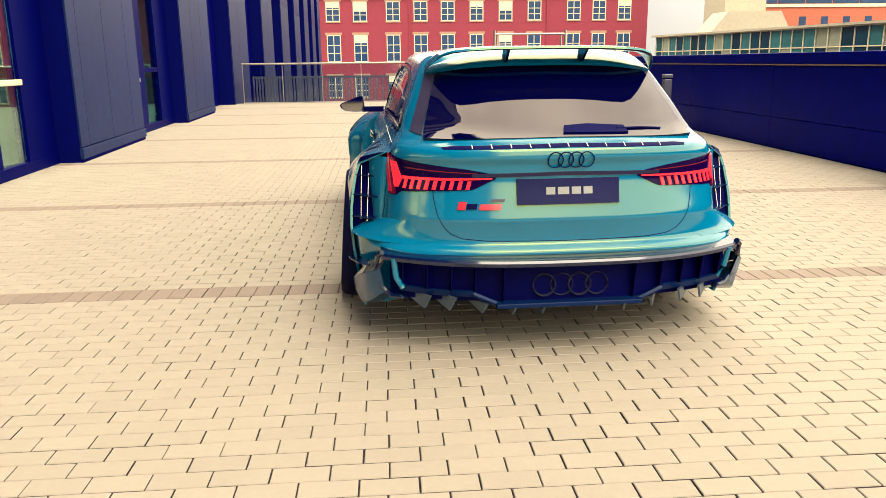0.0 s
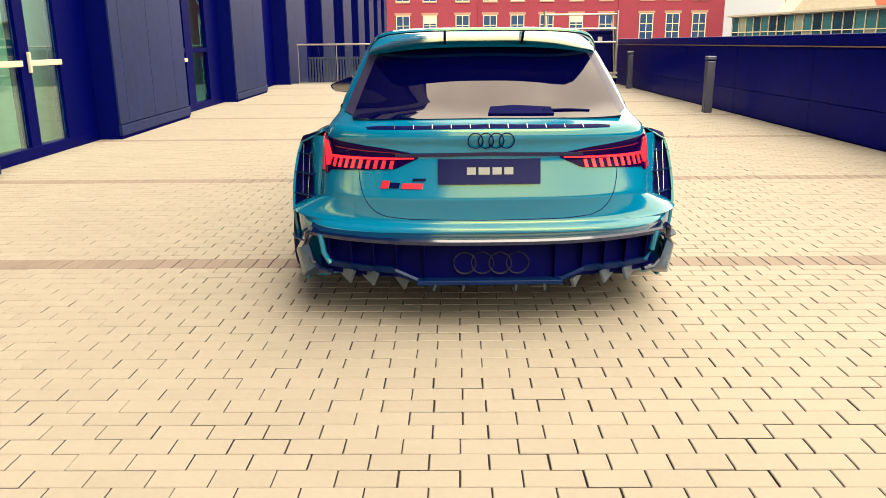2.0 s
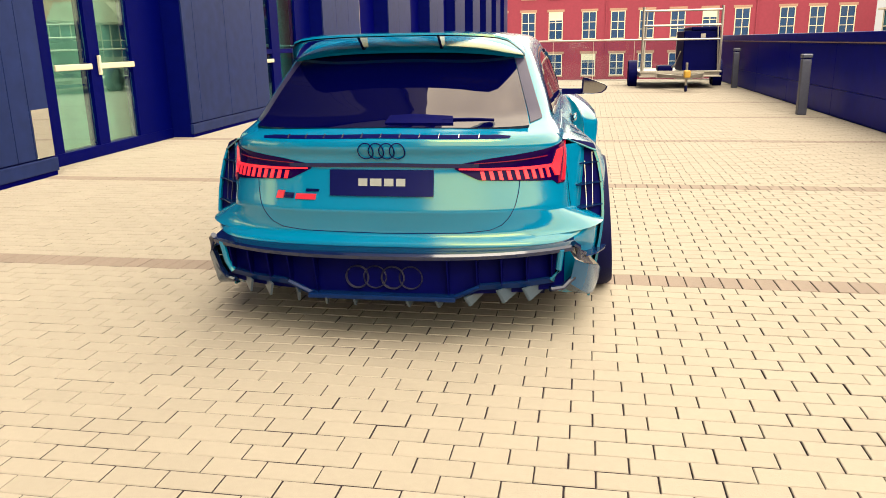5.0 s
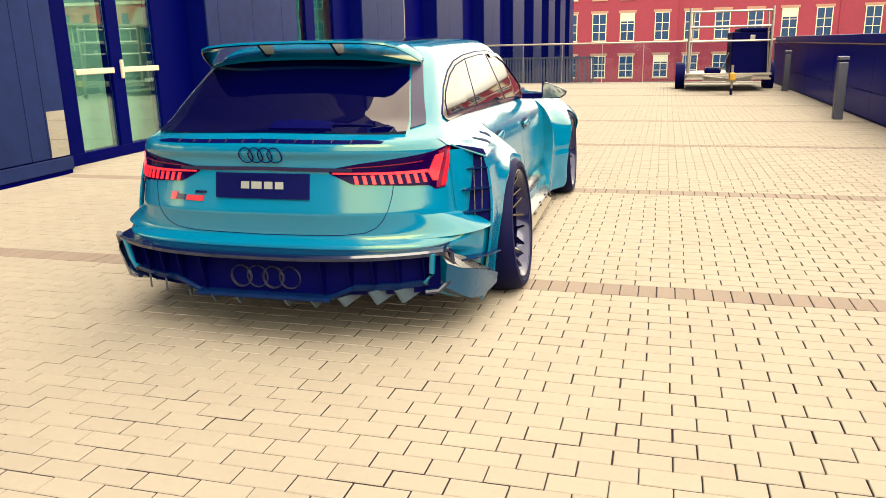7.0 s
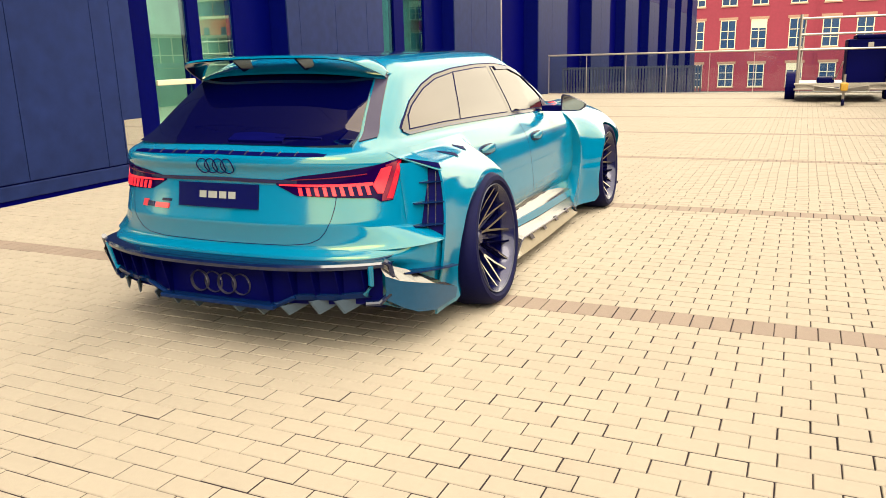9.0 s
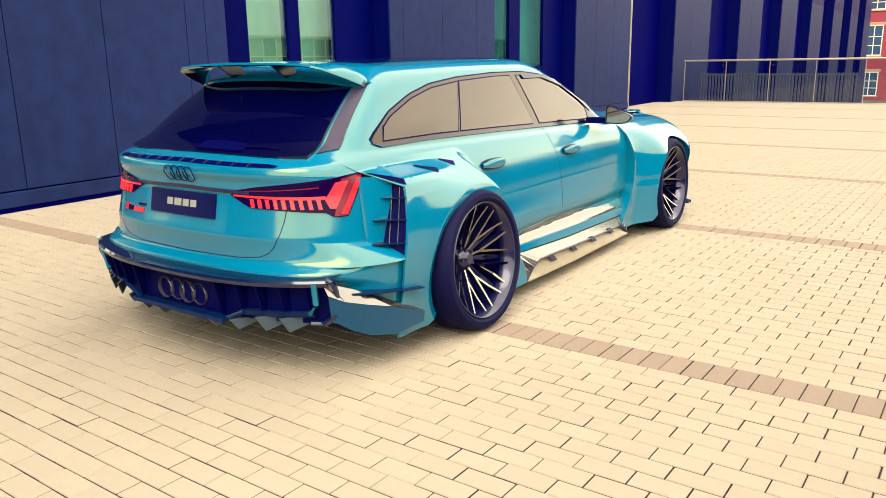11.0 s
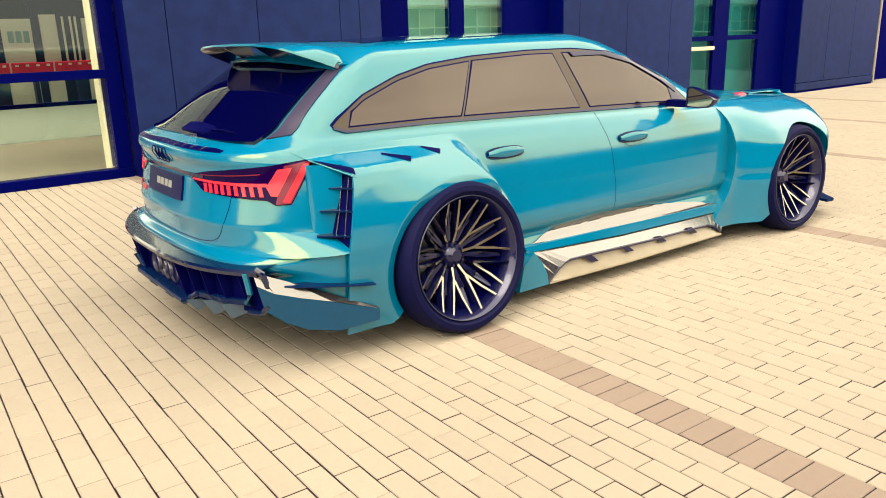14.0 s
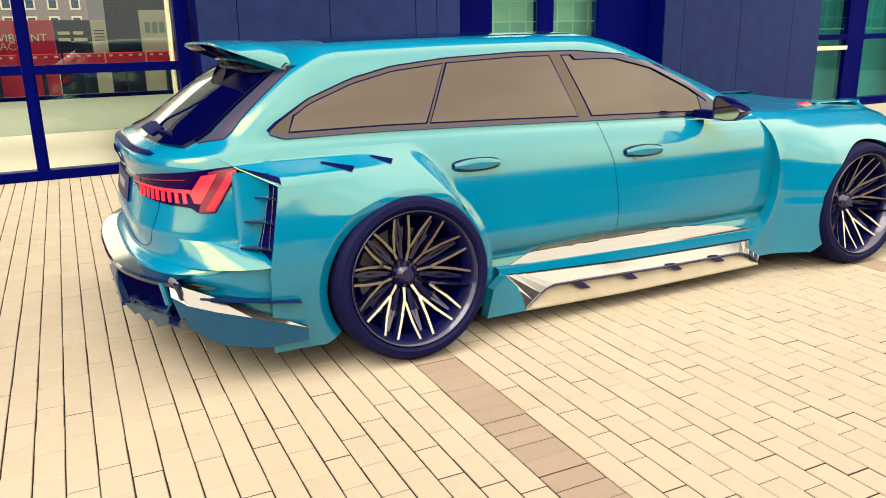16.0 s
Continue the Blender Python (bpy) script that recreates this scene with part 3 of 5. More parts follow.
# height, rear end, rear corner, half widths (rear, middle, front), front end, front corner, rise to the rear, arch
SHELL = [
    level(0.14, -0.70, 0.30, 0.74, 0.80, 0.78, 3.60, 0.40),
    level(0.20, -0.86, 0.32, 0.78, 0.845, 0.82, 3.68, 0.45),
    level(0.275, -0.95, 0.34, 0.80, 0.85, 0.83, 3.72, 0.48),
    level(0.345, -0.985, 0.38, 0.815, 0.815, 0.84, 3.75, 0.50),
    level(0.385, -0.995, 0.368, 0.824, 0.838, 0.847, 3.757, 0.507),
    level(0.41, -1.00, 0.36, 0.83, 0.849, 0.85, 3.76, 0.51),
    level(0.435, -1.06, 0.35, 0.84, 0.852, 0.85, 3.77, 0.52),
    level(0.470, -1.086, 0.35, 0.846, 0.852, 0.855, 3.77, 0.52),
    level(0.483, -1.084, 0.36, 0.846, 0.851, 0.86, 3.77, 0.54),
    level(0.497, -1.068, 0.38, 0.843, 0.850, 0.86, 3.77, 0.55),
    level(0.510, -1.050, 0.40, 0.838, 0.849, 0.86, 3.77, 0.56),
    level(0.525, -1.047, 0.42, 0.832, 0.848, 0.86, 3.77, 0.56),
    level(0.560, -1.052, 0.44, 0.818, 0.8455, 0.86, 3.765, 0.58),
    level(0.600, -1.0605, 0.45, 0.806, 0.843, 0.86, 3.76, 0.59),
    level(0.617, -1.065, 0.46, 0.803, 0.842, 0.86, 3.75, 0.60),
    level(0.625, -1.065, 0.46, 0.802, 0.841, 0.86, 3.75, 0.60),
    level(0.70, -1.047, 0.46, 0.796, 0.835, 0.86, 3.74, 0.62),
    level(0.80, -1.030, 0.46, 0.785, 0.815, 0.84, 3.70, 0.66),
    level(0.835, -1.034, 0.46, 0.778, 0.80, 0.82, 3.67, 0.68, 0.02),
    level(0.862, -1.050, 0.46, 0.768, 0.785, 0.79, 3.62, 0.70, 0.03),
    level(0.885, -1.045, 0.46, 0.755, 0.77, 0.76, 3.54, 0.72, 0.04),
    level(0.905, -0.985, 0.44, 0.735, 0.755, 0.70, 3.30, 0.75, 0.05),
    level(0.925, -0.93, 0.40, 0.715, 0.735, 0.68, 2.62, 0.55, 0.055),
    level(1.02, -0.80, 0.34, 0.685, 0.705, 0.66, 2.36, 0.50, 0.045),
    level(1.13, -0.66, 0.30, 0.645, 0.665, 0.63, 2.08, 0.46, 0.03),
    level(1.24, -0.51, 0.26, 0.600, 0.617, 0.585, 1.78, 0.42, 0.01, 0.018),
    level(1.305, -0.41, 0.24, 0.560, 0.575, 0.545, 1.58, 0.40, -0.01, 0.028),
    level(1.335, -0.36, 0.22, 0.510, 0.525, 0.49, 1.47, 0.38, -0.015, 0.028),
    level(1.352, -0.33, 0.20, 0.40, 0.41, 0.38, 1.40, 0.30, -0.018, 0.026),
    level(1.362, -0.31, 0.16, 0.20, 0.21, 0.19, 1.36, 0.20, -0.018, 0.026),
    level(1.365, -0.30, 0.10, 0.01, 0.01, 0.01, 1.34, 0.10, -0.018, 0.026),
]


def smooth_table(rows, per):
    """Fine rows between the given ones, on shape-keeping cubic curves."""
    a = np.array(rows)
    d = np.diff(a, axis=0)
    m = np.zeros_like(a)
    m[0], m[-1] = d[0], d[-1]
    same = d[:-1] * d[1:] > 0
    m[1:-1] = np.where(same, 2 * d[:-1] * d[1:] / np.where(same, d[:-1] + d[1:], 1), 0)
    out = []
    for i in range(len(a) - 1):
        for k in range(per):
            t = k / per
            h = (2 * t**3 - 3 * t**2 + 1, t**3 - 2 * t**2 + t, -2 * t**3 + 3 * t**2, t**3 - t**2)
            out.append(h[0] * a[i] + h[1] * m[i] + h[2] * a[i + 1] + h[3] * m[i + 1])
    return out + [a[-1]]


def contour(row):
    """Half an outline of the body at one level, from the tail's middle round the side to the nose."""
    z, rear, rr, wr, wm, wf, front, fr, rise, arch = row
    pts = []
    p = 2 / np.interp(z, (0.88, 0.96), (2.9, 2.35))
    n_rear, n_side, n_front = 16, 44, 12
    for k in range(n_rear):
        th = math.pi / 2 * k / n_rear
        pts.append((math.sin(th) ** p, rear + rr * (1 - math.cos(th) ** p)))
    y0, y1 = rear + rr, front - fr
    for k in range(n_side):
        pts.append((1.0, y0 + (y1 - y0) * k / n_side))
    for k in range(n_front + 1):
        th = math.pi / 2 * k / n_front
        pts.append((max(math.cos(th), 0) ** p, y1 + fr * max(math.sin(th), 0) ** p))
    out = []
    for f, y in pts:
        s = (y + 1.0) / 4.6
        w = np.interp(s, (0.02, 0.22, 0.55, 0.78, 1.0), (wr, wr * 0.3 + wm * 0.7, wm, wf * 0.6 + wm * 0.4, wf))
        t = min(max((1.6 - y) / 2.6, 0), 1)
        out.append((f * w, y, z + rise * t + arch * (1 - ((y - 0.75) / 1.35) ** 2)))
    return out


def shell_rows():
    return [contour(r) for r in smooth_table(SHELL, 4)]


def in_arch(x, y, z, r=0.395):
    return abs(x) > 0.45 and (math.hypot(y, z - 0.365) < r or math.hypot(y - 2.935, z - 0.365) < r)


def body_shell():
    bm = bmesh.new()
    for sgn in (1, -1):
        rows = [[(sgn * x, y, z) for x, y, z in row] for row in shell_rows()]
        sheet(rows, bm)
    bmesh.ops.remove_doubles(bm, verts=bm.verts, dist=0.0004)
    return bm


full = body_shell()
SURF = BVHTree.FromBMesh(full)
full.free()


def on_side(sgn, y, z, off=0.0):
    p, n, _, _ = SURF.ray_cast(Vector((sgn * 2.0, y, z)), Vector((-sgn, 0, 0)))
    if p is None:
        p, n = Vector((sgn * 0.5, y, z)), Vector((sgn, 0, 0))
    if n.x * sgn < 0:
        n = -n
    return p + off * n


def on_back(x, z, off=0.0):
    p, n, _, _ = SURF.ray_cast(Vector((x, -3.0, z)), Vector((0, 1, 0)))
    if p is None:
        p, n = Vector((x, -1.0, z)), Vector((0, -1, 0))
    if n.y > 0:
        n = -n
    return p + off * n


def on_top(x, y, off=0.0):
    p, n, _, _ = SURF.ray_cast(Vector((x, y, 3.0)), Vector((0, 0, -1)))
    if p is None:
        p, n, _, _ = SURF.ray_cast(Vector((x + 0.0013, y + 0.0007, 3.0)), Vector((0, 0, -1)))
    if p is None:
        p, n = Vector((x, y, 1.37)), Vector((0, 0, 1))
    if n.z < 0:
        n = -n
    return p + off * n


def along(line, n):
    """n points at even steps along a line of points, by length."""
    a = np.array(line, float)
    s = np.r_[0, np.cumsum(np.linalg.norm(np.diff(a, axis=0), axis=1))]
    q = np.linspace(0, s[-1], n)
    return np.stack([np.interp(q, s, a[:, k]) for k in range(a.shape[1])], 1)


def panel(name, low, high, place, off, mat, parent, n=16, m=8, label="", depth=0.012, smooth=True):
    """A panel that follows the body between a lower and an upper line, standing off it, with turned-in edges."""
    a, b = along(low, n), along(high, n)
    rows = [[a[i] * (1 - k / m) + b[i] * k / m for i in range(n)] for k in range(m + 1)]
    outer = [[place(p[0], p[1], off) for p in r] for r in rows]
    bm = sheet(outer)
    edge = rows[0] + [r[-1] for r in rows[1:]] + rows[-1][::-1][1:] + [r[0] for r in rows[::-1][1:]]
    if depth:
        sheet([[place(p[0], p[1], off) for p in edge], [place(p[0], p[1], off - depth) for p in edge]], bm)
        bmesh.ops.remove_doubles(bm, verts=bm.verts, dist=0.0001)
    return part(name, bm, mat, parent, label, smooth)


def ribbon(name, line, place, off, width, mat, parent, n=40, label="", height=0.004):
    """A thin strip laid along a line on the body."""
    pts = along(line, n)
    bm = bmesh.new()
    rows = []
    for i in range(n):
        d = pts[min(i + 1, n - 1)] - pts[max(i - 1, 0)]
        q = np.array([-d[1], d[0]]) / (np.linalg.norm(d) + 1e-9) * width / 2
        lo, hi = pts[i] - q, pts[i] + q
        rows.append([place(*lo, off - 0.006), place(*lo, off + height), place(*hi, off + height), place(*hi, off - 0.006)])
    sheet(rows, bm)
    return part(name, bm, mat, parent, label)


bm = body_shell()
drop = [f for f in bm.faces if in_arch(*f.calc_center_median())]
bmesh.ops.delete(bm, geom=drop, context="FACES")
part("body", bm, M_PAINT, car, "", True)
part("underbody", box(-0.70, 0.70, -0.75, 3.55, 0.17, 0.42), M_TYRE, car)
for y in (0.0, 2.935):
    for s in (1, -1):
        part("wheel_liner", sheet([[(s * x, y + 0.41 * math.cos(a), 0.365 + 0.41 * math.sin(a)) for a in np.linspace(-0.45, math.pi + 0.45, 30)] for x in (0.42, 0.86)]), M_BLACK, car)


def swell(z, top, y):
    """How far an arch stands out at a height, from nothing at its top; quickly beside the tail vent."""
    span = 0.30 if y > 1 else 0.26
    u = min(max((top - z) / span, 0), 1)
    return 0.45 * math.sin(u * math.pi / 2) + 0.55 * u * u * (3 - 2 * u)


REAR_EDGE = ((0.12, 0.915), (0.30, 0.945), (0.42, 0.962), (0.52, 0.970), (0.61, 0.967), (0.685, 0.958), (0.77, 0.942), (0.82, 0.924), (0.850, 0.898), (0.868, 0.850), (0.887, 0.800), (0.925, 0.71))


def rear_edge(z):
    """Half width of the rear arch at its trailing edge."""
    return np.interp(z, [p[0] for p in REAR_EDGE], [p[1] for p in REAR_EDGE])


# wide arches: a bulging quarter round each wheel
def trailing_edge(cy, z):
    """Where an arch ends towards the tail, at a height: the front one sweeps back into the sill."""
    if cy > 1:
        return 2.30 + np.interp(z, (0.12, 0.20, 0.27, 0.35, 0.45, 0.60, 0.80, 0.915), (-0.19, -0.15, -0.09, -0.035, 0.0, 0.015, 0.0, -0.03))
    return -0.55 - 0.20 * min(max(0.82 - z, 0), 0.33)


def ease(u):
    u = min(max(u, 0.0), 1.0)
    return u * u * (3 - 2 * u)


def rear_bulge(y, z):
    """How much of the rear arch stands out: it ends towards the door along a slanted cut."""
    lead = np.interp(z, (0.60, 0.66, 0.79, 0.89, 0.925), (0.350, 0.318, 0.236, 0.165, 0.14))
    return ease((lead - y) / 0.10) * np.interp(y, (-0.25, 0.18), (1.0, 0.86))


def flare(sgn, cy, y1, top, bulge, low=0.12):
    cz = 0.365
    rows = []
    turns = [radians(-32 + 244 * i / 120) for i in range(121)]
    turns += [math.atan2(z - cz, trailing_edge(cy, z) - cy) % math.tau for z in ((low, top) if cy > 1 else (low, *np.linspace(0.80, top, 14)))] + [math.atan2(top - cz, y1 - cy)]
    turns = sorted(t - math.tau if t > radians(215) else t for t in turns)
    for th in turns:
        c, s = math.cos(th), math.sin(th)
        r0 = 0.384 - (0.034 * max(s, 0.0) ** 2 if cy < 1 else 0.0)
        reach = 9.0
        if c > 1e-6:
            reach = min(reach, (y1 - cy) / c)
        if s > 1e-6:
            reach = min(reach, (top - cz) / s)
        if s < -1e-6:
            reach = min(reach, (low - cz) / s)
            if cy < 1 and c > 0:
                reach = min(reach, (low - 0.25 - cz) / (s - 0.6 * c))
        if c < -1e-6:
            back = min(reach, 0.9)
            for _ in range(8):
                back = min(reach, (trailing_edge(cy, cz + back * s) - cy) / c) * 0.5 + back * 0.5
            reach = back
        reach = max(reach, r0 + (0.004 if cy > 1 else 0.05))
        row = []
        for k in range(45):
            r = r0 + (reach - r0) * (k / 44)
            if cy < 1:
                r = r0 + (0.0067 * k if k < 7 else 0.04 + (reach - r0 - 0.04) * ((k - 6) / 38))
            y, z = cy + r * c, cz + r * s
            if cy > 1:
                f = ease((y1 - y) / 0.30) * (0.34 + 0.66 * ease((y - trailing_edge(cy, max(z, 0.42))) / 0.34))
            else:
                f = max(rear_bulge(y, z), 0.20 * ease(1 - (r - r0) / 0.08))
            g = swell(z, top, y)
            near = np.interp(z, (0.15, 0.40), (0.84, 1.0))
            base = on_side(sgn, min(max(y, -0.9), 3.5), max(z, 0.44)).x * sgn
            x = base + 0.003 + bulge * near * f * g
            if cy < 1:
                w = ease((0.02 - y) / 0.52)
                x = x * (1 - w) + max(base + 0.003, rear_edge(z)) * w
                x -= 0.022 * max(0.0, 1 - (r - r0) / 0.040) * ease((th + 0.2) / 0.5)
            row.append((sgn * x, y, z))
        lip, end = Vector(row[0]), row[-1]
        inner = [(lip.x - sgn * 0.10, cy + 0.386 * c, cz + 0.386 * s), (lip.x - sgn * 0.018, cy + (r0 + 0.012) * c, cz + (r0 + 0.012) * s), (lip.x - sgn * 0.004, cy + (r0 - 0.004) * c, cz + (r0 - 0.004) * s)]
        if cy < 1 and end[1] < -0.5:
            outer = [(end[0] - sgn * 0.012, end[1], end[2]), (end[0] - sgn * 0.016, end[1] + 0.07, end[2])]
        else:
            outer = [(end[0] - sgn * 0.05, end[1] + 0.01, end[2]), (end[0] - sgn * 0.10, end[1] + 0.02, end[2])]
        rows.append(inner + row + outer)
    return part("wheel_arch", sheet(rows), M_PAINT, car, "flared blue wheel arch", True)


for sgn in (1, -1):
    flare(sgn, 0.0, 0.47, 0.925, 0.195)
    flare(sgn, 2.935, 3.52, 0.915, 0.195)


# wheels
def wheel(m):
    root = part("wheel", lathe([(0.285, -0.15), (0.290, 0.03), (0.302, 0.045), (0.296, 0.052), (0.285, 0.04), (0.262, -0.02), (0.262, -0.14)], 64), M_RIM, car, "black multi-spoke wheel with polished spoke faces", True)
    part("tyre", lathe([(0.296, -0.16), (0.335, -0.168), (0.358, -0.155), (0.366, -0.12), (0.366, 0.0), (0.360, 0.034), (0.342, 0.060), (0.318, 0.062), (0.300, 0.044)], 72), M_TYRE, root, "low-profile black tyre", True)
    part("rim_edge", lathe([(0.297, 0.048), (0.299, 0.052), (0.296, 0.055), (0.293, 0.052)], 72, closed=True), M_RIMEDGE, root, "thin grey rim edge", True)
    part("brake_disc", lathe([(0.05, -0.118), (0.205, -0.118), (0.205, -0.135), (0.05, -0.135)], 48), M_DISC, root)
    part("caliper", prism([(0.10, -0.10), (0.215, -0.12), (0.235, 0.0), (0.215, 0.12), (0.10, 0.10)], 0, -0.135, -0.10), M_BLACK, root)
    part("barrel", lathe([(0.262, -0.02), (0.255, -0.13), (0.02, -0.14)], 48), M_BLACK, root)
    part("hub", lathe([(0.0, -0.045), (0.028, -0.045), (0.036, -0.052), (0.050, -0.064), (0.062, -0.080), (0.070, -0.10)], 32), M_RIM, root, "", True)
    for k in range(5):
        a = math.tau * (k + 0.5) / 5
        part("wheel_bolt", lathe([(0.0, -0.055), (0.008, -0.055), (0.009, -0.075)], 8), M_RIM, root).location = (0, 0.05 * math.cos(a), 0.05 * math.sin(a))
    # ten split spokes on a deep dish: a stem from the hub, then a V to the rim
    for k in range(10):
        a = math.tau * (k + 0.25) / 10
        for line, x_line, wide, polished in (
                (((0.055, a), (0.090, a), (0.130, a)), (-0.082, -0.070, -0.056), (0.015, 0.013, 0.013), True),
                (((0.122, a - 0.02), (0.205, a - 0.13), (0.291, a - 0.205)), (-0.058, -0.018, 0.028), (0.014, 0.0125, 0.011), True),
                (((0.122, a + 0.02), (0.205, a + 0.13), (0.291, a + 0.205)), (-0.058, -0.018, 0.028), (0.014, 0.0125, 0.011), True),
                (((0.070, a + 0.30), (0.17, a + 0.26), (0.288, a + 0.315)), (-0.085, -0.065, -0.020), (0.014, 0.012, 0.010), False),
                (((0.070, a - 0.30), (0.17, a - 0.26), (0.288, a - 0.315)), (-0.085, -0.068, -0.024), (0.014, 0.012, 0.010), False)):
            bm, top, rows = bmesh.new(), bmesh.new(), []
            for (r, ang), x, w in zip(line, x_line, wide):
                y, z = r * math.cos(ang), r * math.sin(ang)
                ty, tz = -math.sin(ang) * w / 2, math.cos(ang) * w / 2
                rows.append([(x - 0.04, y - 1.6 * ty, z - 1.6 * tz), (x, y - ty, z - tz), (x, y + ty, z + tz), (x - 0.04, y + 1.6 * ty, z + 1.6 * tz)])
            sheet(rows, bm)
            part("spoke", bm, M_RIM, root)
            if polished:
                sheet([[Vector(q[1]) * 0.97 + Vector(q[2]) * 0.03 + Vector((0.0015, 0, 0)), Vector(q[1]) * 0.03 + Vector(q[2]) * 0.97 + Vector((0.0015, 0, 0))] for q in rows], top)
                part("spoke_face", top, M_SPOKE, root, "polished spoke face")
            else:
                top.free()
    root.matrix_basis = m
    return root


first_wheel = wheel(pose(0.962, 0, 0.366, 0, -4.5, 0))
for x, y in ((0.982, 2.925), (-0.962, 0), (-0.982, 2.925)):
    copy_thing(first_wheel, pose(x, y, 0.366, 0, -4.5 if y < 1 else -2.5, 0 if x > 0 else 180))

# glass
belt = [(-0.512, 1.004), (-0.502, 0.990), (-0.47, 0.984), (0.0, 0.985), (0.6, 0.972), (1.1, 0.958), (1.6, 0.945), (2.02, 0.932)]
roofline = [(-0.512, 1.008), (-0.49, 1.028), (-0.33, 1.125), (-0.12, 1.20), (0.08, 1.245), (0.36, 1.272), (0.75, 1.288), (1.10, 1.288), (1.40, 1.262), (1.68, 1.18), (1.90, 1.06), (2.05, 0.94)]


def cut(line, a, b):
    y = np.array([p[0] for p in line])
    z = np.array([p[1] for p in line])
    ys = np.linspace(a, b, 24)
    return list(zip(ys, np.interp(ys, y, z)))


for sgn in (1, -1):
    def side(y, z, off, s=sgn):
        return on_side(s, y, z, off)
    panel("window_gap", [(y, z - 0.006) for y, z in belt], [(y + (-0.012 if y < -0.4 else 0), z + 0.007) for y, z in roofline], side, 0.0012, M_BLACK, car, 60, 14, "", 0.003)
    panel("window_surround", belt, roofline, side, 0.003, M_SURROUND, car, 60, 14, "gloss window surround reflecting the pale sky", 0.006)
    for name, a0, b0, a1, b1 in (("quarter_window", -0.43, 0.20, -0.40, 0.335), ("rear_door_window", 0.225, 1.04, 0.36, 0.93), ("front_door_window", 1.13, 1.94, 1.01, 1.93)):
        low = [(y, z + 0.018) for y, z in cut(belt, a0, b0)]
        high = [(y, z - 0.022) for y, z in cut(roofline, a1, b1)]
        grow = 0.006
        panel("window_seal", [(low[0][0] - grow, low[0][1] - grow)] + [(y, z - grow) for y, z in low] + [(low[-1][0] + grow, low[-1][1] - grow)], [(high[0][0] - grow, high[0][1] + grow)] + [(y, z + grow) for y, z in high] + [(high[-1][0] + grow, high[-1][1] + grow)], side, 0.0045, M_BLACK, car, 32, 12, "", 0.003)
        panel(name, low, high, side, 0.006, M_SIDEGLASS, car, 30, 12, "tinted window reflecting the pale sky", 0.004)
    ribbon("belt_trim", [(y, z - 0.004) for y, z in belt], side, 0.004, 0.012, M_CARBLACK, car)

# navy sheet on the roof: the reflected dark facade is put into its colour
M_ROOFMIRRORED = material("navy_roof_reflection", (0.0003, 0.005, 0.0425), 0.12, 0, 0.05, 2, spec=0.2)
panel("roof_panel", [(-0.40, -0.16), (-0.41, 0.5), (-0.395, 1.22)], [(0.40, -0.16), (0.41, 0.5), (0.395, 1.22)], on_top, 0.003, M_ROOFMIRRORED, car, 24, 20, "roof sheet coloured navy for the dark building mirrored in it", 0.006)
glass_low = [(-0.62, 0.955), (-0.3, 0.965), (0, 0.968), (0.3, 0.965), (0.62, 0.955)]
glass_high = [(-0.515, 1.265), (-0.25, 1.285), (0, 1.29), (0.25, 1.285), (0.515, 1.265)]


def bowed(x, z, off=0.0):
    """The rear glass bows out between its lower and upper edge."""
    return on_back(float(x), float(z), off + 0.012 * float(abs(x) / 0.62) ** 4 + 0.005 * math.sin(math.pi * min(1.0, max(0.0, (z - 0.955) / 0.335))))


panel("rear_window", glass_low, glass_high, bowed, 0.004, M_PRIVACY, car, 30, 20, "dark tinted rear window", 0.02)

# tailgate, bumper lines and lamps
shut = [(-0.60, 0.86), (-0.588, 0.70), (-0.575, 0.64), (-0.55, 0.59), (-0.52, 0.558), (-0.47, 0.536), (-0.36, 0.525), (0, 0.520), (0.36, 0.525), (0.47, 0.536), (0.52, 0.558), (0.55, 0.59), (0.575, 0.64), (0.588, 0.70), (0.60, 0.86)]
ribbon("tailgate_gap", shut, on_back, 0.0, 0.003, M_BLACK, car, 90, height=0.001)
panel("tail_vent", [(-0.545, 0.926), (0, 0.933), (0.545, 0.926)], [(-0.552, 0.934), (-0.5, 0.940), (0, 0.947), (0.5, 0.940), (0.552, 0.934)], on_back, 0.002, M_BLACK, car, 40, 3, "slim black vent under the rear window")
for k in range(11):
    x = -0.42 + 0.084 * k
    panel("vent_fin", [(x - 0.0018, 0.933 - 0.024 * x * x), (x + 0.0018, 0.933 - 0.024 * x * x)], [(x - 0.0018, 0.947 - 0.024 * x * x), (x + 0.0018, 0.947 - 0.024 * x * x)], on_back, 0.0045, M_CHROME, car, 2, 2)
panel("lip_strip", [(-0.42, 0.806), (0, 0.812), (0.42, 0.806)], [(-0.42, 0.822), (0, 0.828), (0.42, 0.822)], on_back, 0.006, M_CARBLACK, car, 30, 2, "black strip joining the rear lamps")
TAIL = np.array([p[:2] for p in contour(min(SHELL, key=lambda r: abs(r[0] - 0.80)))])
TAIL_RUN = np.r_[0, np.cumsum(np.linalg.norm(np.diff(TAIL, axis=0), axis=1))]
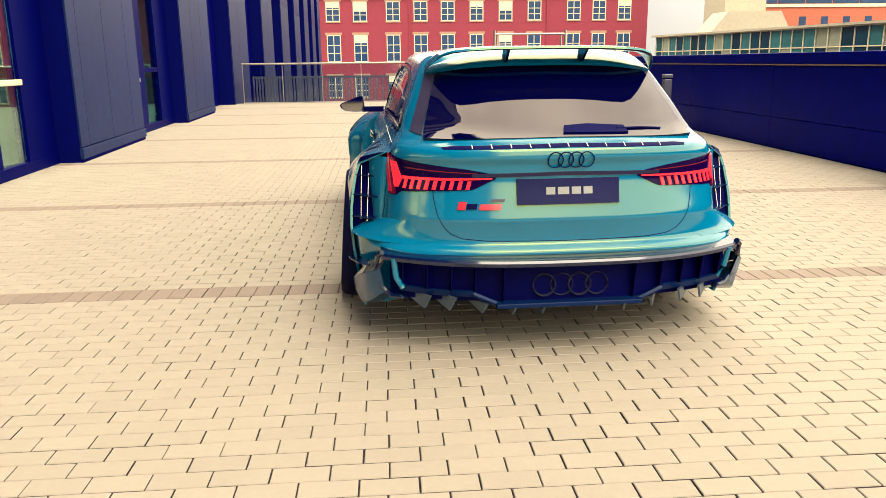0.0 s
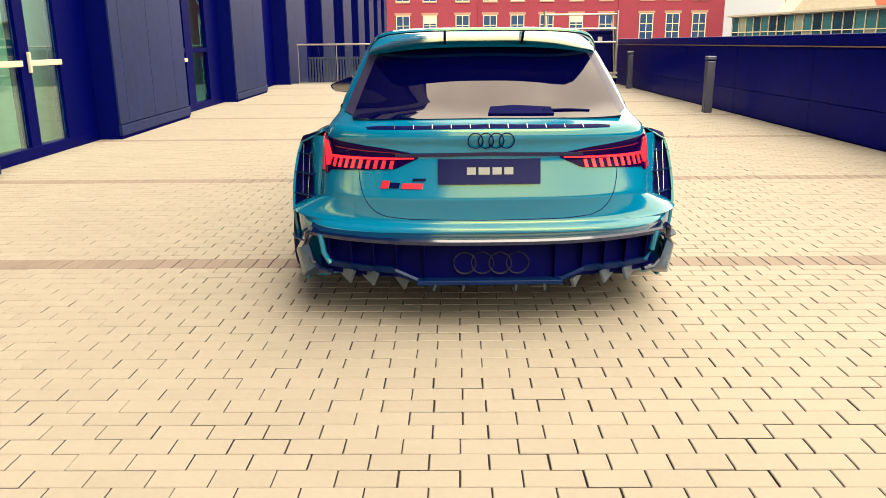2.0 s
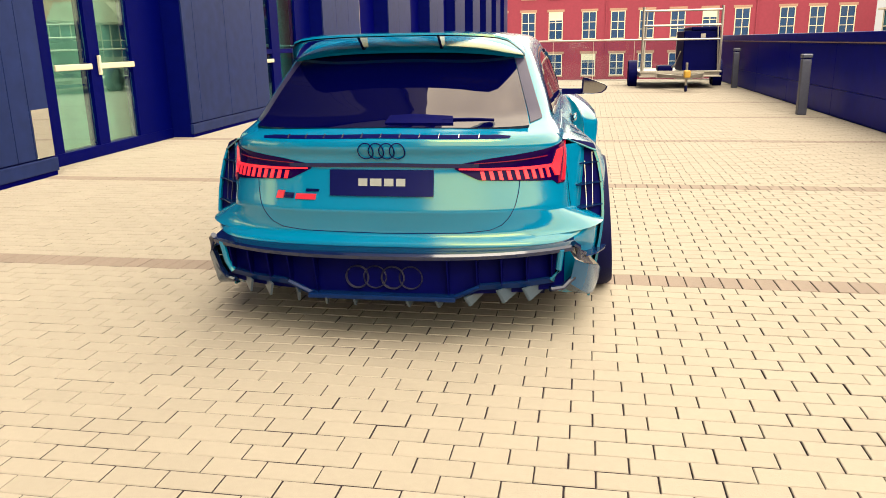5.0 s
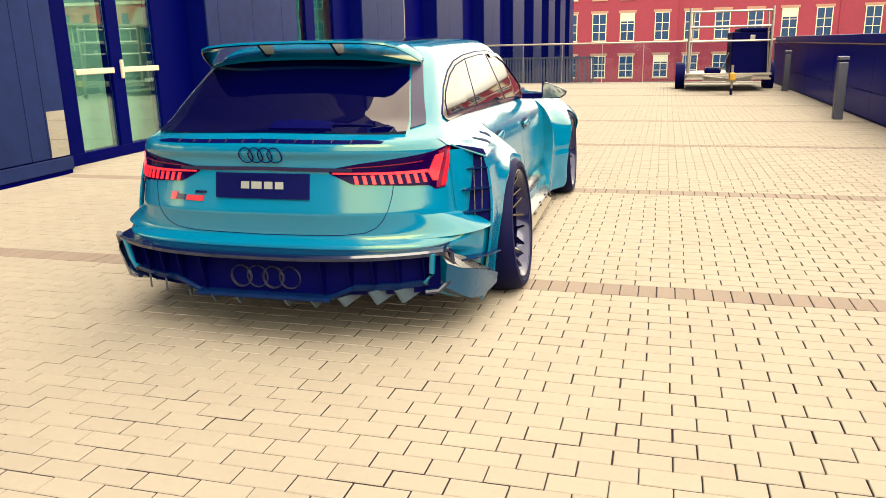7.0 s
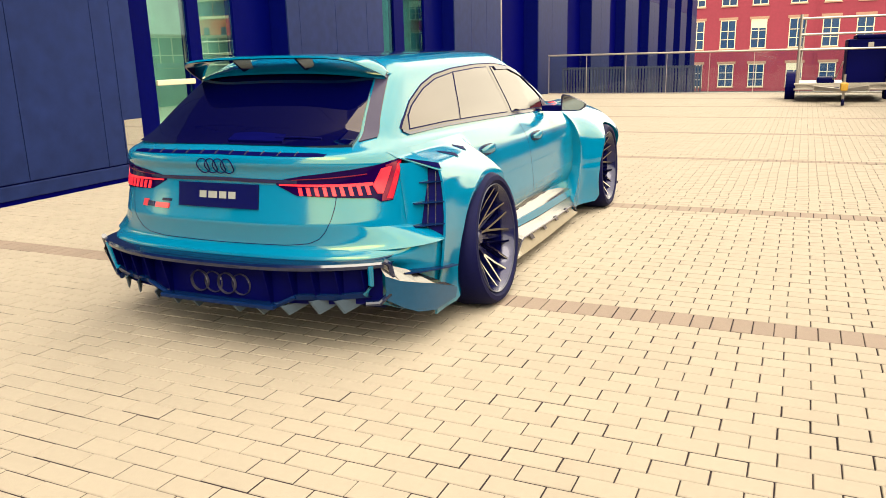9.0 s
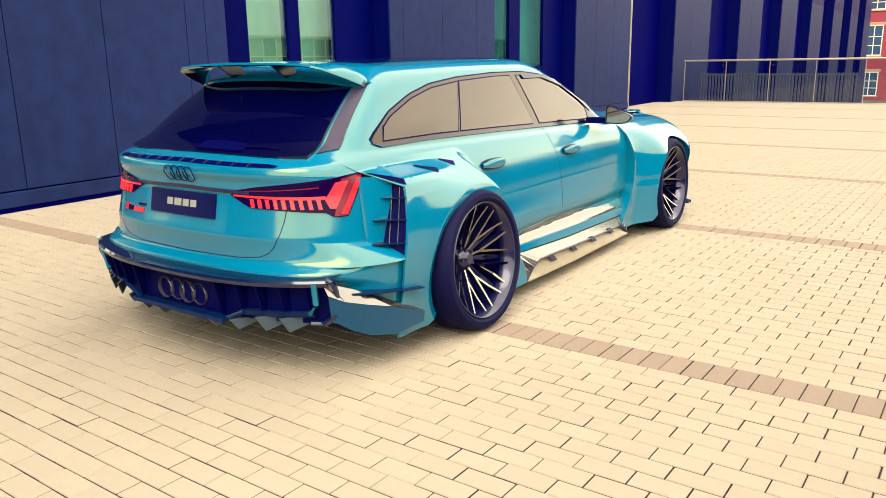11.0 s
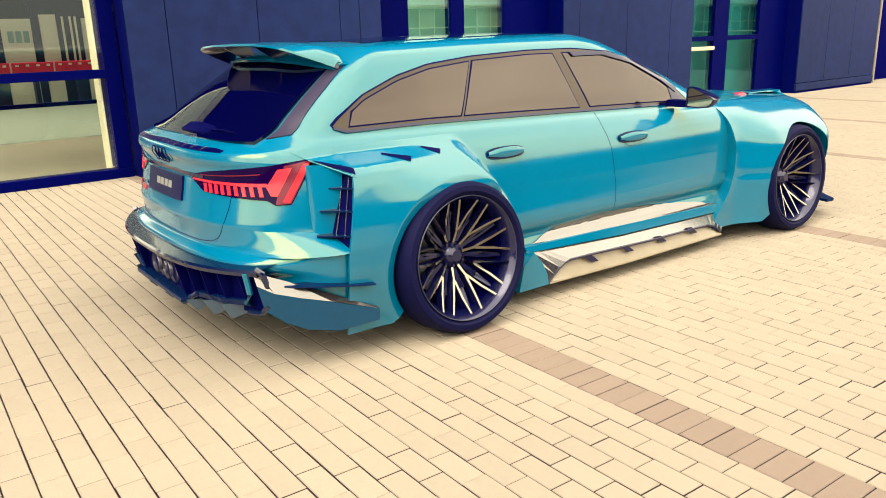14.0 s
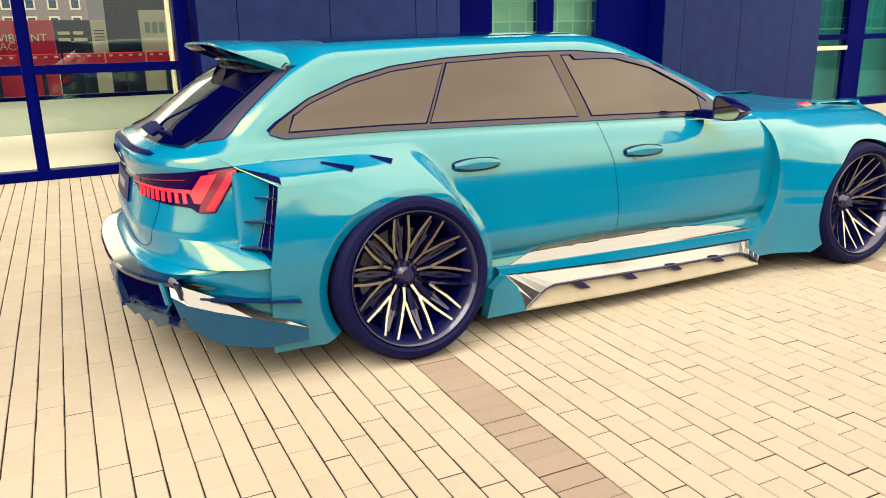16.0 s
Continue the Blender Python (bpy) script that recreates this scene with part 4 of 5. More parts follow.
for sgn in (1, -1):
    def back(x, z, off, s=sgn):
        return on_back(s * x, z, off)

    def corner(u, z, off, s=sgn):
        """Round the rear corner: u is the distance along the tail from its middle."""
        x, y = np.interp(u, TAIL_RUN, TAIL[:, 0]), np.interp(u, TAIL_RUN, TAIL[:, 1])
        x2, y2 = np.interp(u + 0.03, TAIL_RUN, TAIL[:, 0]), np.interp(u + 0.03, TAIL_RUN, TAIL[:, 1])
        x1, y1 = np.interp(u - 0.03, TAIL_RUN, TAIL[:, 0]), np.interp(u - 0.03, TAIL_RUN, TAIL[:, 1])
        d = Vector((s * (y2 - y1), -(x2 - x1), 0)).normalized()
        c = Vector((s * x, y, z))
        p, n, _, _ = SURF.ray_cast(c + 0.4 * d, -d)
        if p is None:
            return c
        if n.dot(d) < 0:
            n = -n
        return p + off * n
    lamp = panel("tail_lamp", [(0.318, 0.800), (0.36, 0.780), (0.42, 0.752), (0.60, 0.742), (0.765, 0.730), (0.795, 0.709), (0.858, 0.709)], [(0.318, 0.816), (0.36, 0.826), (0.46, 0.843), (0.62, 0.860), (0.78, 0.876), (0.88, 0.886), (0.975, 0.891)], corner, 0.004, M_LAMPDARK, car, 44, 8, "red tail lamp with lit vertical bars and dark upper glass")
    panel("light_strip", [(0.335, 0.797), (0.5, 0.792), (0.765, 0.787)], [(0.335, 0.804), (0.5, 0.803), (0.765, 0.802)], corner, 0.009, M_LED, lamp, 24, 2, "lit coral strip")
    panel("light_line", [(0.40, 0.822), (0.55, 0.828), (0.74, 0.838)], [(0.40, 0.825), (0.55, 0.832), (0.74, 0.843)], corner, 0.007, M_LAMPDEEP, lamp, 24, 2, "thin red line")
    panel("lamp_corner", [(0.796, 0.713), (0.856, 0.713)], [(0.84, 0.872), (0.962, 0.885)], corner, 0.007, M_LAMPDEEP, lamp, 8, 8, "deep red outer lens")
    panel("light_blade", [(0.762, 0.787), (0.780, 0.748), (0.805, 0.746)], [(0.812, 0.858), (0.835, 0.860), (0.872, 0.862)], corner, 0.011, M_LED, lamp, 9, 8, "lit blade rising to the outer tip")
    panel("light_blade", [(0.822, 0.722), (0.852, 0.718)], [(0.915, 0.868), (0.955, 0.880)], corner, 0.010, M_LAMP, lamp, 6, 8, "red outer edge of the lens")
    for k in range(9):
        u = 0.430 + 0.0375 * k
        panel("light_bar", [(u + 0.004, 0.752 - 0.0008 * k), (u + 0.021, 0.752 - 0.0008 * k)], [(u - 0.005, 0.789), (u + 0.012, 0.789)], corner, 0.009, M_LED, lamp, 3, 4)

for k in range(4):
    bm = bmesh.new()
    ring = [(-0.062 + 0.046 * k + 0.033 * math.cos(a), 0.880 + 0.033 * math.sin(a)) for a in np.linspace(0, math.tau, 33)]
    tube([on_back(x, z, 0.008) for x, z in ring], 0.0026, 6, bm, False)
    part("badge_ring", bm, M_BLACK, car, "dark ring of the tail badge", True)
panel("number_plate", [(-0.229, 0.685), (0.229, 0.685)], [(-0.229, 0.798), (0.229, 0.798)], lambda x, z, o: on_back(x, z, o), 0.010, M_PLATE, car, 12, 4, "dark number plate with pale unreadable bars", 0.014)
for x0, x1 in ((-0.10, -0.06), (-0.048, 0.002), (0.014, 0.055), (0.067, 0.107)):
    panel("plate_mark", [(x0, 0.728), (x1, 0.728)], [(x0, 0.760), (x1, 0.760)], on_back, 0.012, M_MARK, car, 3, 3, "pale bar on the plate", 0.002)
panel("badge", [(-0.49, 0.665), (-0.455, 0.665)], [(-0.48, 0.70), (-0.445, 0.70)], on_back, 0.006, M_BADGE, car, 3, 3, "red slanted badge piece")
panel("badge", [(-0.45, 0.668), (-0.405, 0.668)], [(-0.445, 0.692), (-0.40, 0.692)], on_back, 0.006, M_CARBLACK, car, 3, 3, "dark badge piece")
panel("badge", [(-0.395, 0.665), (-0.30, 0.665)], [(-0.39, 0.69), (-0.295, 0.69)], on_back, 0.006, M_BADGE, car, 3, 3, "red badge piece")

panel("badge", [(-0.345, 0.700), (-0.285, 0.700)], [(-0.340, 0.712), (-0.280, 0.712)], on_back, 0.006, M_CARBLACK, car, 3, 3, "small dark badge bar")

# ---- spoiler, mirrors, handles, aero kit ----
M_MIRROR = material("mirror_glass", (0.252, 0.24, 0.228), 0.03, 1.0, 0.02)
M_WINGLET = material("gloss_dark_winglet", (0.025, 0.0225, 0.025), 0.2, 0, 0.1, 20, ior=2.5)
# darker copy of the body paint: the winglet's shaded side is in the colour
M_WINGSHADE = material("shaded_winglet_paint", (0.0, 0.042, 0.105), 0.18, 0, 0.08, 8, ior=1.6, gloss_tint=(0.6, 0.75, 0.9))
M_LIP = material("gloss_dark_lip", (0.002, 0.007, 0.035), 0.08, 0, 0.1, 20, ior=1.65)
M_BORE = material("bore_shade", (0.0003, 0.0005, 0.0175), 0.7, 0, 0.1, spec=0.025)
M_STRAKE = material("satin_grey_strake", (0.030, 0.050, 0.075), 0.35, 0, 0.1, 12)
def wing_edge(x):
    """Trailing edge of the roof blade: y and z at a distance from the middle."""
    a = abs(x)
    span = (0, 0.25, 0.38, 0.46, 0.51, 0.545, 0.565, 0.578)
    return np.interp(a, span, (-0.645, -0.643, -0.640, -0.630, -0.600, -0.530, -0.470, -0.410)), np.interp(a, span, (1.358, 1.356, 1.350, 1.342, 1.328, 1.300, 1.278, 1.254))


rows, under = [], []
for x in np.linspace(-0.572, 0.572, 61):
    a = abs(x) / 0.572
    yt = -0.520 + 0.115 * a ** 4
    zt = 1.292 - 0.040 * a ** 3
    zr = 1.354 - 0.085 * a ** 3.2
    rows.append([(x, yt + 0.012, zt - 0.014), (x, yt, zt - 0.004), (x, yt + 0.004, zt), (x, yt * 0.6 - 0.34 * 0.4, zt * 0.55 + zr * 0.45), (x, -0.36, zr - 0.004), (x, -0.30, zr)])
    under.append([(x, yt + 0.012, zt - 0.014), (x, -0.40, zt - 0.03), (x, -0.30, zr - 0.03), (x, -0.30, zr)])
spoiler = part("roof_spoiler", sheet(rows), M_PAINT, car, "blue two-level roof spoiler on dark struts", True)
# shade under spoiler and blade is put in as black, darkening the rear glass
part("underside", sheet(under), M_CARBLACK, spoiler, "spoiler underside, coloured black for its shade", True)
rows, under = [], []
for x in np.linspace(-0.578, 0.578, 81):
    yt, zt = wing_edge(x)
    a = abs(x)
    yf = np.interp(a, (0, 0.3, 0.5, 0.58), (-0.43, -0.42, -0.395, -0.365))
    drop = np.interp(a, (0, 0.48, 0.58), (0.0, 0.004, 0.012))
    ym, zf = (yt + yf) / 2, zt + 0.006 + drop
    rows.append([(x, yt, zt), (x, yt + 0.003, zt + 0.009), (x, ym, zt + 0.014 + drop), (x, yf - 0.02, zf + 0.006), (x, yf, zf), (x, yf - 0.02, zf - 0.006)])
    under.append([(x, yf - 0.02, zf - 0.006), (x, ym, zt - 0.004), (x, yt + 0.012, zt - 0.005), (x, yt, zt)])
part("blade", sheet(rows), M_PAINT, spoiler, "thin blue upper blade", True)
part("blade_underside", sheet(under), M_CARBLACK, spoiler, "blade underside, coloured black for its shade", True)
for s in (1, -1):
    part("strut", prism([(-0.517, 1.294), (-0.45, 1.318), (-0.47, 1.364), (-0.62, 1.357)], 0, s * 0.19 - 0.006, s * 0.19 + 0.006), M_CARBLACK, spoiler)
for s in (1, -1):
    panel("hatch_side_trim", [(s * 0.625, 0.972), (s * 0.672, 0.985)], [(s * 0.522, 1.262), (s * 0.57, 1.255)], on_back, 0.006, M_HATCHTRIM, car, 4, 14, "satin dark trim beside the rear window")
panel("wiper_motor_cover", [(0.0, 0.978), (0.12, 0.977), (0.30, 0.975)], [(0.012, 1.006), (0.12, 1.012), (0.29, 1.002)], on_back, 0.013, M_BLACK, car, 12, 4, "black rear wiper cover", 0.010)
part("wiper_arm", tube([on_back(x, z, 0.012) for x, z in ((0.25, 0.990), (0.37, 0.990), (0.47, 0.984))], 0.005, 6), M_BLACK, car)


for sgn in (1, -1):
    def side(y, z, off, s=sgn):
        return on_side(s, y, z, off)

    # mirror: a tapering housing on a thin foot, with its glass to the rear
    face = [(0.888, 0.930), (0.892, 1.036), (0.904, 1.050), (0.94, 1.044), (1.065, 0.994), (1.082, 0.980), (1.072, 0.955), (1.040, 0.932), (0.97, 0.925)]
    mid = Vector((sum(p[0] for p in face) / 9, 0.985, 0))
    rows = []
    for y, k in ((1.790, 0.86), (1.782, 0.90), (1.780, 0.96), (1.788, 1.0), (1.83, 0.97), (1.88, 0.80), (1.915, 0.50), (1.93, 0.05)):
        rows.append([(sgn * (mid.x + (x - mid.x) * k - 0.05 * (y - 1.78)), y, mid.y + (z - mid.y) * k) for x, z in face + face[:1]])
    mirror = part("door_mirror", sheet(rows), M_CARBLACK, car, "gloss black door mirror with a tapering housing", True)
    part("mirror_glass", prism([(sgn * (mid.x + (x - mid.x) * 0.87), mid.y + (z - mid.y) * 0.87) for x, z in face], 1, 1.786, 1.792), M_MIRROR, mirror, "grey mirror glass")
    part("mirror_foot", prism([(1.80, 0.925), (1.90, 0.925), (1.87, 0.965), (1.80, 0.965)], 0, sgn * 0.74, sgn * 0.91), M_BLACK, mirror)
    panel("mirror_triangle", [(1.88, 0.942), (2.02, 0.936)], [(1.86, 1.03), (1.93, 1.03)], side, 0.009, M_CARBLACK, car, 6, 6)
    # rain guard over the front window
    panel("rain_guard", [(1.08, 1.246), (1.32, 1.246), (1.57, 1.186), (1.80, 1.076), (1.92, 1.000)], [(1.06, 1.268), (1.35, 1.264), (1.61, 1.202), (1.83, 1.094), (1.94, 1.020)], side, 0.014, M_CARBLACK, car, 30, 3, "dark rain guard along the window top")
    # door gaps
    ribbon("door_gap", [(1.155, 0.94), (1.165, 0.86), (1.20, 0.75), (1.225, 0.55), (1.215, 0.36), (1.20, 0.28)], side, 0.0, 0.003, M_BLACK, car, 50, height=0.0006)
    # thin dark ribbon paints the shade line of the shoulder crease
    ribbon("crease_shade_line", [(-0.02, 0.915), (0.12, 0.903), (0.28, 0.896), (0.42, 0.892)], side, 0.0, 0.004, M_CARBON, car, 60, height=0.0006)
    for y0, z0 in ((0.29, 0.802), (1.275, 0.786)):
        cup = [(y0 + 0.115 + 0.075 * math.cos(a), z0 - 0.018 + 0.032 * math.sin(a)) for a in np.linspace(math.pi, math.tau, 20)]
        cup2 = [(y0 + 0.115 + 0.075 * math.cos(a), z0 - 0.018 + 0.032 * math.sin(a)) for a in np.linspace(math.pi, 0, 20)]
        panel("handle_cup", cup, cup2, side, 0.0045, M_PAINT, car, 20, 6, "blue handle recess", 0.004)
        # larger dark lens behind the handle draws its shadow line
        gap = [(y0 + 0.1175 + 0.128 * math.cos(a), 0.031 * abs(math.sin(a)) ** 0.6) for a in np.linspace(math.pi, 0, 24)]
        panel("handle_shadow", [(y, z0 - h) for y, h in gap], [(y, z0 + h) for y, h in gap], side, 0.006, M_CARBON, car, 24, 4, "dark ring for the shadow line round the handle", 0.004)
        bm = bmesh.new()
        rows = []
        for k in range(15):
            u = k / 14
            y = y0 + 0.235 * u
            lift = 0.030 * math.sin(math.pi * min(max(u, 0.02), 0.98)) ** 0.35
            h = 0.026 * math.sin(math.pi * min(max(u, 0.04), 0.96)) ** 0.4
            c = side(y, z0, lift)
            rows.append([c + Vector((sgn * 0.008 * math.cos(a), 0, h * math.sin(a))) for a in np.linspace(0, math.tau, 11)])
        part("door_handle", sheet(rows), M_PAINT, car, "blue door handle", True)

    # slits in the rear quarter
    for (ya, za), (yb, zb) in (((-0.34, 0.880), (-0.225, 0.842)), ((-0.115, 0.886), (-0.035, 0.852))):
        def out(y, z, off, s=sgn):
            p = on_side(s, y, z)
            g = swell(z, 0.925, y)
            w = min(max((0.02 - y) / 0.52, 0), 1)
            w = w * w * (3 - 2 * w)
            x = (abs(p.x) + 0.195 * g * rear_bulge(y, z)) * (1 - w) + max(abs(p.x), rear_edge(z)) * w
            return Vector((s * (x + 0.004 + off), y, z))
        panel("quarter_slit", [(ya, za), (yb, zb)], [(ya + 0.01, za + 0.004), (yb + 0.02, zb + 0.018)], out, 0.003, M_BLACK, car, 8, 2, "dark slit in the quarter panel", 0.004)

    # vent behind the rear wheel: recessed dark mouth, bars and fins
    cage = thing("side_vent", "", "")
    cage.parent = car
    rim = [(sgn * (rear_edge(z) - 0.014), z) for z in (0.49, 0.55, 0.62, 0.69, 0.76, 0.82, 0.855)]
    part("mouth_floor", prism([(sgn * 0.80, 0.49)] + rim + [(sgn * 0.80, 0.865)], 1, -0.515, -0.46), M_BLACK, cage, "dark vent mouth")
    levels = np.linspace(0.505, 0.855, 12)
    part("mouth", sheet([[on_side(sgn, trailing_edge(0, z) - 0.045, z, 0.004) for z in levels], [(sgn * (rear_edge(z) - 0.016), trailing_edge(0, z) + 0.012, z) for z in levels]]), M_BLACK, cage, "dark slanted vent mouth")
    cheek = []
    for z in np.linspace(0.50, 0.868, 14):
        p = on_side(sgn, -0.70, z, 0.002)
        x0, x1 = abs(p.x), max(0.868, abs(p.x) + 0.02)
        cheek.append([(sgn * (x0 + (x1 - x0) * u ** 0.8), -0.70 + (0.13 - 0.05 * (0.868 - z)) * u ** 1.5, z) for u in np.linspace(0, 1, 9)])
    part("cheek", sheet(cheek), M_PAINT, cage, "blue cheek curving into the vent", True)
    for line in (((0.890, -0.642, 0.50), (0.887, -0.630, 0.568), (0.880, -0.605, 0.66), (0.872, -0.582, 0.775)), ((0.918, -0.612, 0.50), (0.916, -0.605, 0.564), (0.912, -0.585, 0.68), (0.905, -0.563, 0.815))):
        part("bar", tube([(sgn * x, y, z) for x, y, z in line], 0.0022, 5), M_CHROME, cage)
    for z, tip, r in ((0.572, 0.858, -0.705), (0.675, 0.848, -0.678), (0.768, 0.835, -0.640)):
        w, y = rear_edge(z) - 0.002, trailing_edge(0, z)
        part("fin", prism([(sgn * (tip - 0.03), r + 0.012), (sgn * tip, r), (sgn * (w - 0.035), y - 0.020), (sgn * w, y + 0.002), (sgn * (w - 0.012), -0.50), (sgn * (tip - 0.03), -0.50)], 2, z - 0.003, z + 0.003), M_CARBON, cage, "dark fin")
    # canopy: the arch runs on over the vent, down to a slanted edge with a slit above it
    def brim(z):
        return np.interp(z, (0.815, 0.888, 0.925), (-0.540, -0.685, -0.745)), np.interp(z, (0.815, 0.888), (0.928, 0.790))

    rows = []
    for z in np.linspace(0.815, 0.925, 14):
        y1, x1 = brim(z)
        x1 = max(x1 if z < 0.888 else 0.0, abs(on_side(sgn, y1, z).x) + 0.003)
        y0, x0 = -0.535, rear_edge(z) + 0.002
        x0 = max(x0, abs(on_side(sgn, y0, z).x) + 0.005)
        rows.append([(sgn * (x0 + (x1 - x0) * u), y0 + (y1 - y0) * u, z) for u in np.linspace(0, 1, 10)])
    part("canopy", sheet(rows), M_PAINT, cage, "blue canopy over the vent", True)
    edge = [(sgn * (brim(z)[1] + 0.002), brim(z)[0], z) for z in np.linspace(0.818, 0.890, 10)]
    part("canopy_edge", tube(edge, 0.0045, 6), M_PAINT, cage, "bright edge of the canopy", True)
    part("canopy_return", sheet([edge, [(x - sgn * 0.03, y + 0.06, z - 0.004) for x, y, z in edge]]), M_BLACK, cage, "dark underside of the canopy")
    top = [(sgn * (x + 0.006), y, z) for x, y, z in ((0.806, -0.674, 0.889), (0.836, -0.632, 0.878), (0.870, -0.585, 0.866), (0.905, -0.540, 0.853))]
    low = [(sgn * (x + 0.006), y, z) for x, y, z in ((0.806, -0.675, 0.888), (0.838, -0.634, 0.868), (0.877, -0.586, 0.847), (0.919, -0.538, 0.826))]
    part("canopy_slit", sheet([top, low, [(x - sgn * 0.01, y, z) for x, y, z in low]]), M_BLACK, cage, "dark slit above the canopy edge")

    # bumper shoulder: a ledge that widens forward to the foot of the vent
    def spread(y):
        k = min(max((y + 0.97) / 0.36, 0), 1)
        return k * k * (3 - 2 * k)

    rows = []
    for v in np.linspace(0, 1, 12):
        row = []
        for y in np.linspace(-0.975, -0.50, 28):
            top = np.interp(y, (-0.98, -0.60), (0.612, 0.575))
            z = top + (0.503 - top) * v
            base = abs(on_side(sgn, y, z).x)
            grow = v ** 0.8 if v < 0.93 else 1.0 - 0.1 * (v - 0.93)
            row.append((sgn * (base + 0.0015 + (rear_edge(0.505) - 0.003 - base) * spread(y) * grow), y, z))
        rows.append(row)
    rows.append([(sgn * (abs(p[0]) - 0.026 * min(spread(p[1]) * 4, 1)), p[1], 0.499) for p in rows[-1]])
    part("bumper_shoulder", sheet(rows), M_PAINT, car, "blue ledge below the lamp", True)
    # bumper corner, set back under the ledge
    rows = []
    for v in np.linspace(0, 1, 26):
        row = []
        for u in np.linspace(0, 1, 26):
            y_start = -0.975 + 0.24 * max(v - 0.62, 0) / 0.38
            y = y_start + (-0.42 - y_start) * u
            z = 0.502 + (0.17 - 0.502) * v
            base = abs(on_side(sgn, y, z).x)
            back = 0.024 * min(spread(y) * 4, 1) * (1 - min(max((y + 0.62) / 0.17, 0), 1))
            row.append((sgn * (base + 0.001 + (rear_edge(z) - 0.002 - base) * spread(y) - back), y, z))
        rows.append(row)
    part("bumper_corner", sheet(rows), M_PAINT, car, "blue bumper corner set back under a ledge", True)
    inner = [(0.800, -0.985, 0.462), (0.832, -0.965, 0.454), (0.880, -0.86, 0.410), (0.915, -0.70, 0.335), (0.940, -0.48, 0.232)]
    edge = [(0.835, -0.985, 0.405), (0.880, -0.930, 0.372), (0.918, -0.83, 0.340), (0.948, -0.70, 0.302), (0.968, -0.48, 0.225)]
    low = [(0.815, -0.95, 0.285), (0.872, -0.885, 0.232), (0.905, -0.80, 0.190), (0.932, -0.66, 0.158), (0.962, -0.48, 0.172)]
    root_in = [(0.765, -0.93, 0.285), (0.80, -0.86, 0.228), (0.84, -0.78, 0.186), (0.86, -0.64, 0.156), (0.88, -0.48, 0.168)]
    place = [[(sgn * x, y, z) for x, y, z in line] for line in (inner, edge, low, root_in)]
    winglet = part("corner_winglet", sheet(place[1:]), M_WINGSHADE, car, "blue corner winglet with its shade put into a darker paint", True)
    part("winglet_top", sheet([place[0], [(x, y, z + 0.002) for x, y, z in place[1]]]), M_WINGLET, winglet, "gloss upper face that mirrors the sky")
    fin = [(0.885, -0.885, 0.396), (0.935, -0.80, 0.386), (0.975, -0.64, 0.366), (0.988, -0.505, 0.347)]
    part("canard", sheet([[(sgn * (x - w), y + 0.01, z + 0.004) for (x, y, z), w in zip(fin, (0.03, 0.07, 0.09, 0.08))], [(sgn * x, y, z + 0.003) for x, y, z in fin], [(sgn * x, y, z - 0.003) for x, y, z in fin], [(sgn * (x - w), y + 0.01, z - 0.006) for (x, y, z), w in zip(fin, (0.03, 0.07, 0.09, 0.08))]]), M_CARBON, car, "thin carbon canard fin")

    # sill: a bright ledge under the door, a blue band, then a blade with triangular fins
    panel("sill_ledge", [(0.56, 0.296), (1.33, 0.278), (2.24, 0.258)], [(0.58, 0.300), (0.76, 0.362), (1.10, 0.386), (1.55, 0.359), (1.97, 0.313), (2.25, 0.262)], lambda y, z, off: side(y, z, off + 0.018 * float(min(1.0, max(0.0, (0.385 - z) / 0.11)))), 0.003, M_WINGLET, car, 44, 6, "gloss ledge that mirrors the sky", 0.02)
    span = np.linspace(0, 1, 40)
    yu, yl = 0.49 + 1.80 * span, 0.615 + 1.58 * span
    z_top = np.interp(yu, (0.5, 2.25), (0.300, 0.272))
    z_band = np.interp(yu, (0.48, 1.27, 2.05, 2.35), (0.272, 0.236, 0.224, 0.220))
    z_rim = np.interp(yl, (0.615, 0.69, 0.758, 0.885, 1.46, 2.03, 2.12, 2.195), (0.100, 0.160, 0.197, 0.195, 0.178, 0.174, 0.150, 0.092))
    z_low = np.minimum(np.interp(yl, (0.615, 1.23, 2.18), (0.096, 0.084, 0.086)), z_rim - 0.004)
    skirt = part("side_skirt", sheet([[(sgn * 0.835, y, z) for y, z in zip(yu, z_top + 0.004)], [(sgn * 0.872, y, z) for y, z in zip(yu, z_top)], [(sgn * 0.880, y, z) for y, z in zip(yu, z_band)], [(sgn * 0.85, y, z) for y, z in zip(yu, z_band - 0.01)]]), M_PAINT, car, "blue sill band")
    part("skirt_ledge", sheet([[(sgn * 0.868, y, z) for y, z in zip(yu, z_band - 0.003)], [(sgn * 0.925, y, z) for y, z in zip(yl, z_rim)]]), M_WINGLET, skirt, "gloss ledge that mirrors the sky")
    part("skirt_edge", sheet([[(sgn * 0.924, y, z) for y, z in zip(yl, z_rim + 0.001)], [(sgn * 0.929, y, z) for y, z in zip(yl, z_rim - 0.004)], [(sgn * 0.926, y, z) for y, z in zip(yl, np.maximum(z_rim - 0.012, z_low - 0.002))], [(sgn * 0.90, y, z) for y, z in zip(yl, np.maximum(z_rim - 0.014, z_low - 0.002))]]), M_CARBLACK, skirt, "thin black edge")
    part("splitter", sheet([[(sgn * x, y, z) for y, z in zip(yl, zz)] for x, zz in ((0.895, np.maximum(z_rim - 0.006, z_low)), (0.912, (z_rim + z_low) / 2 - 0.003), (0.930, z_low), (0.930, z_low - 0.01), (0.80, z_low - 0.012))]), M_SKIRTPLATE, skirt, "splitter plate with its pale reflection put into the colour")
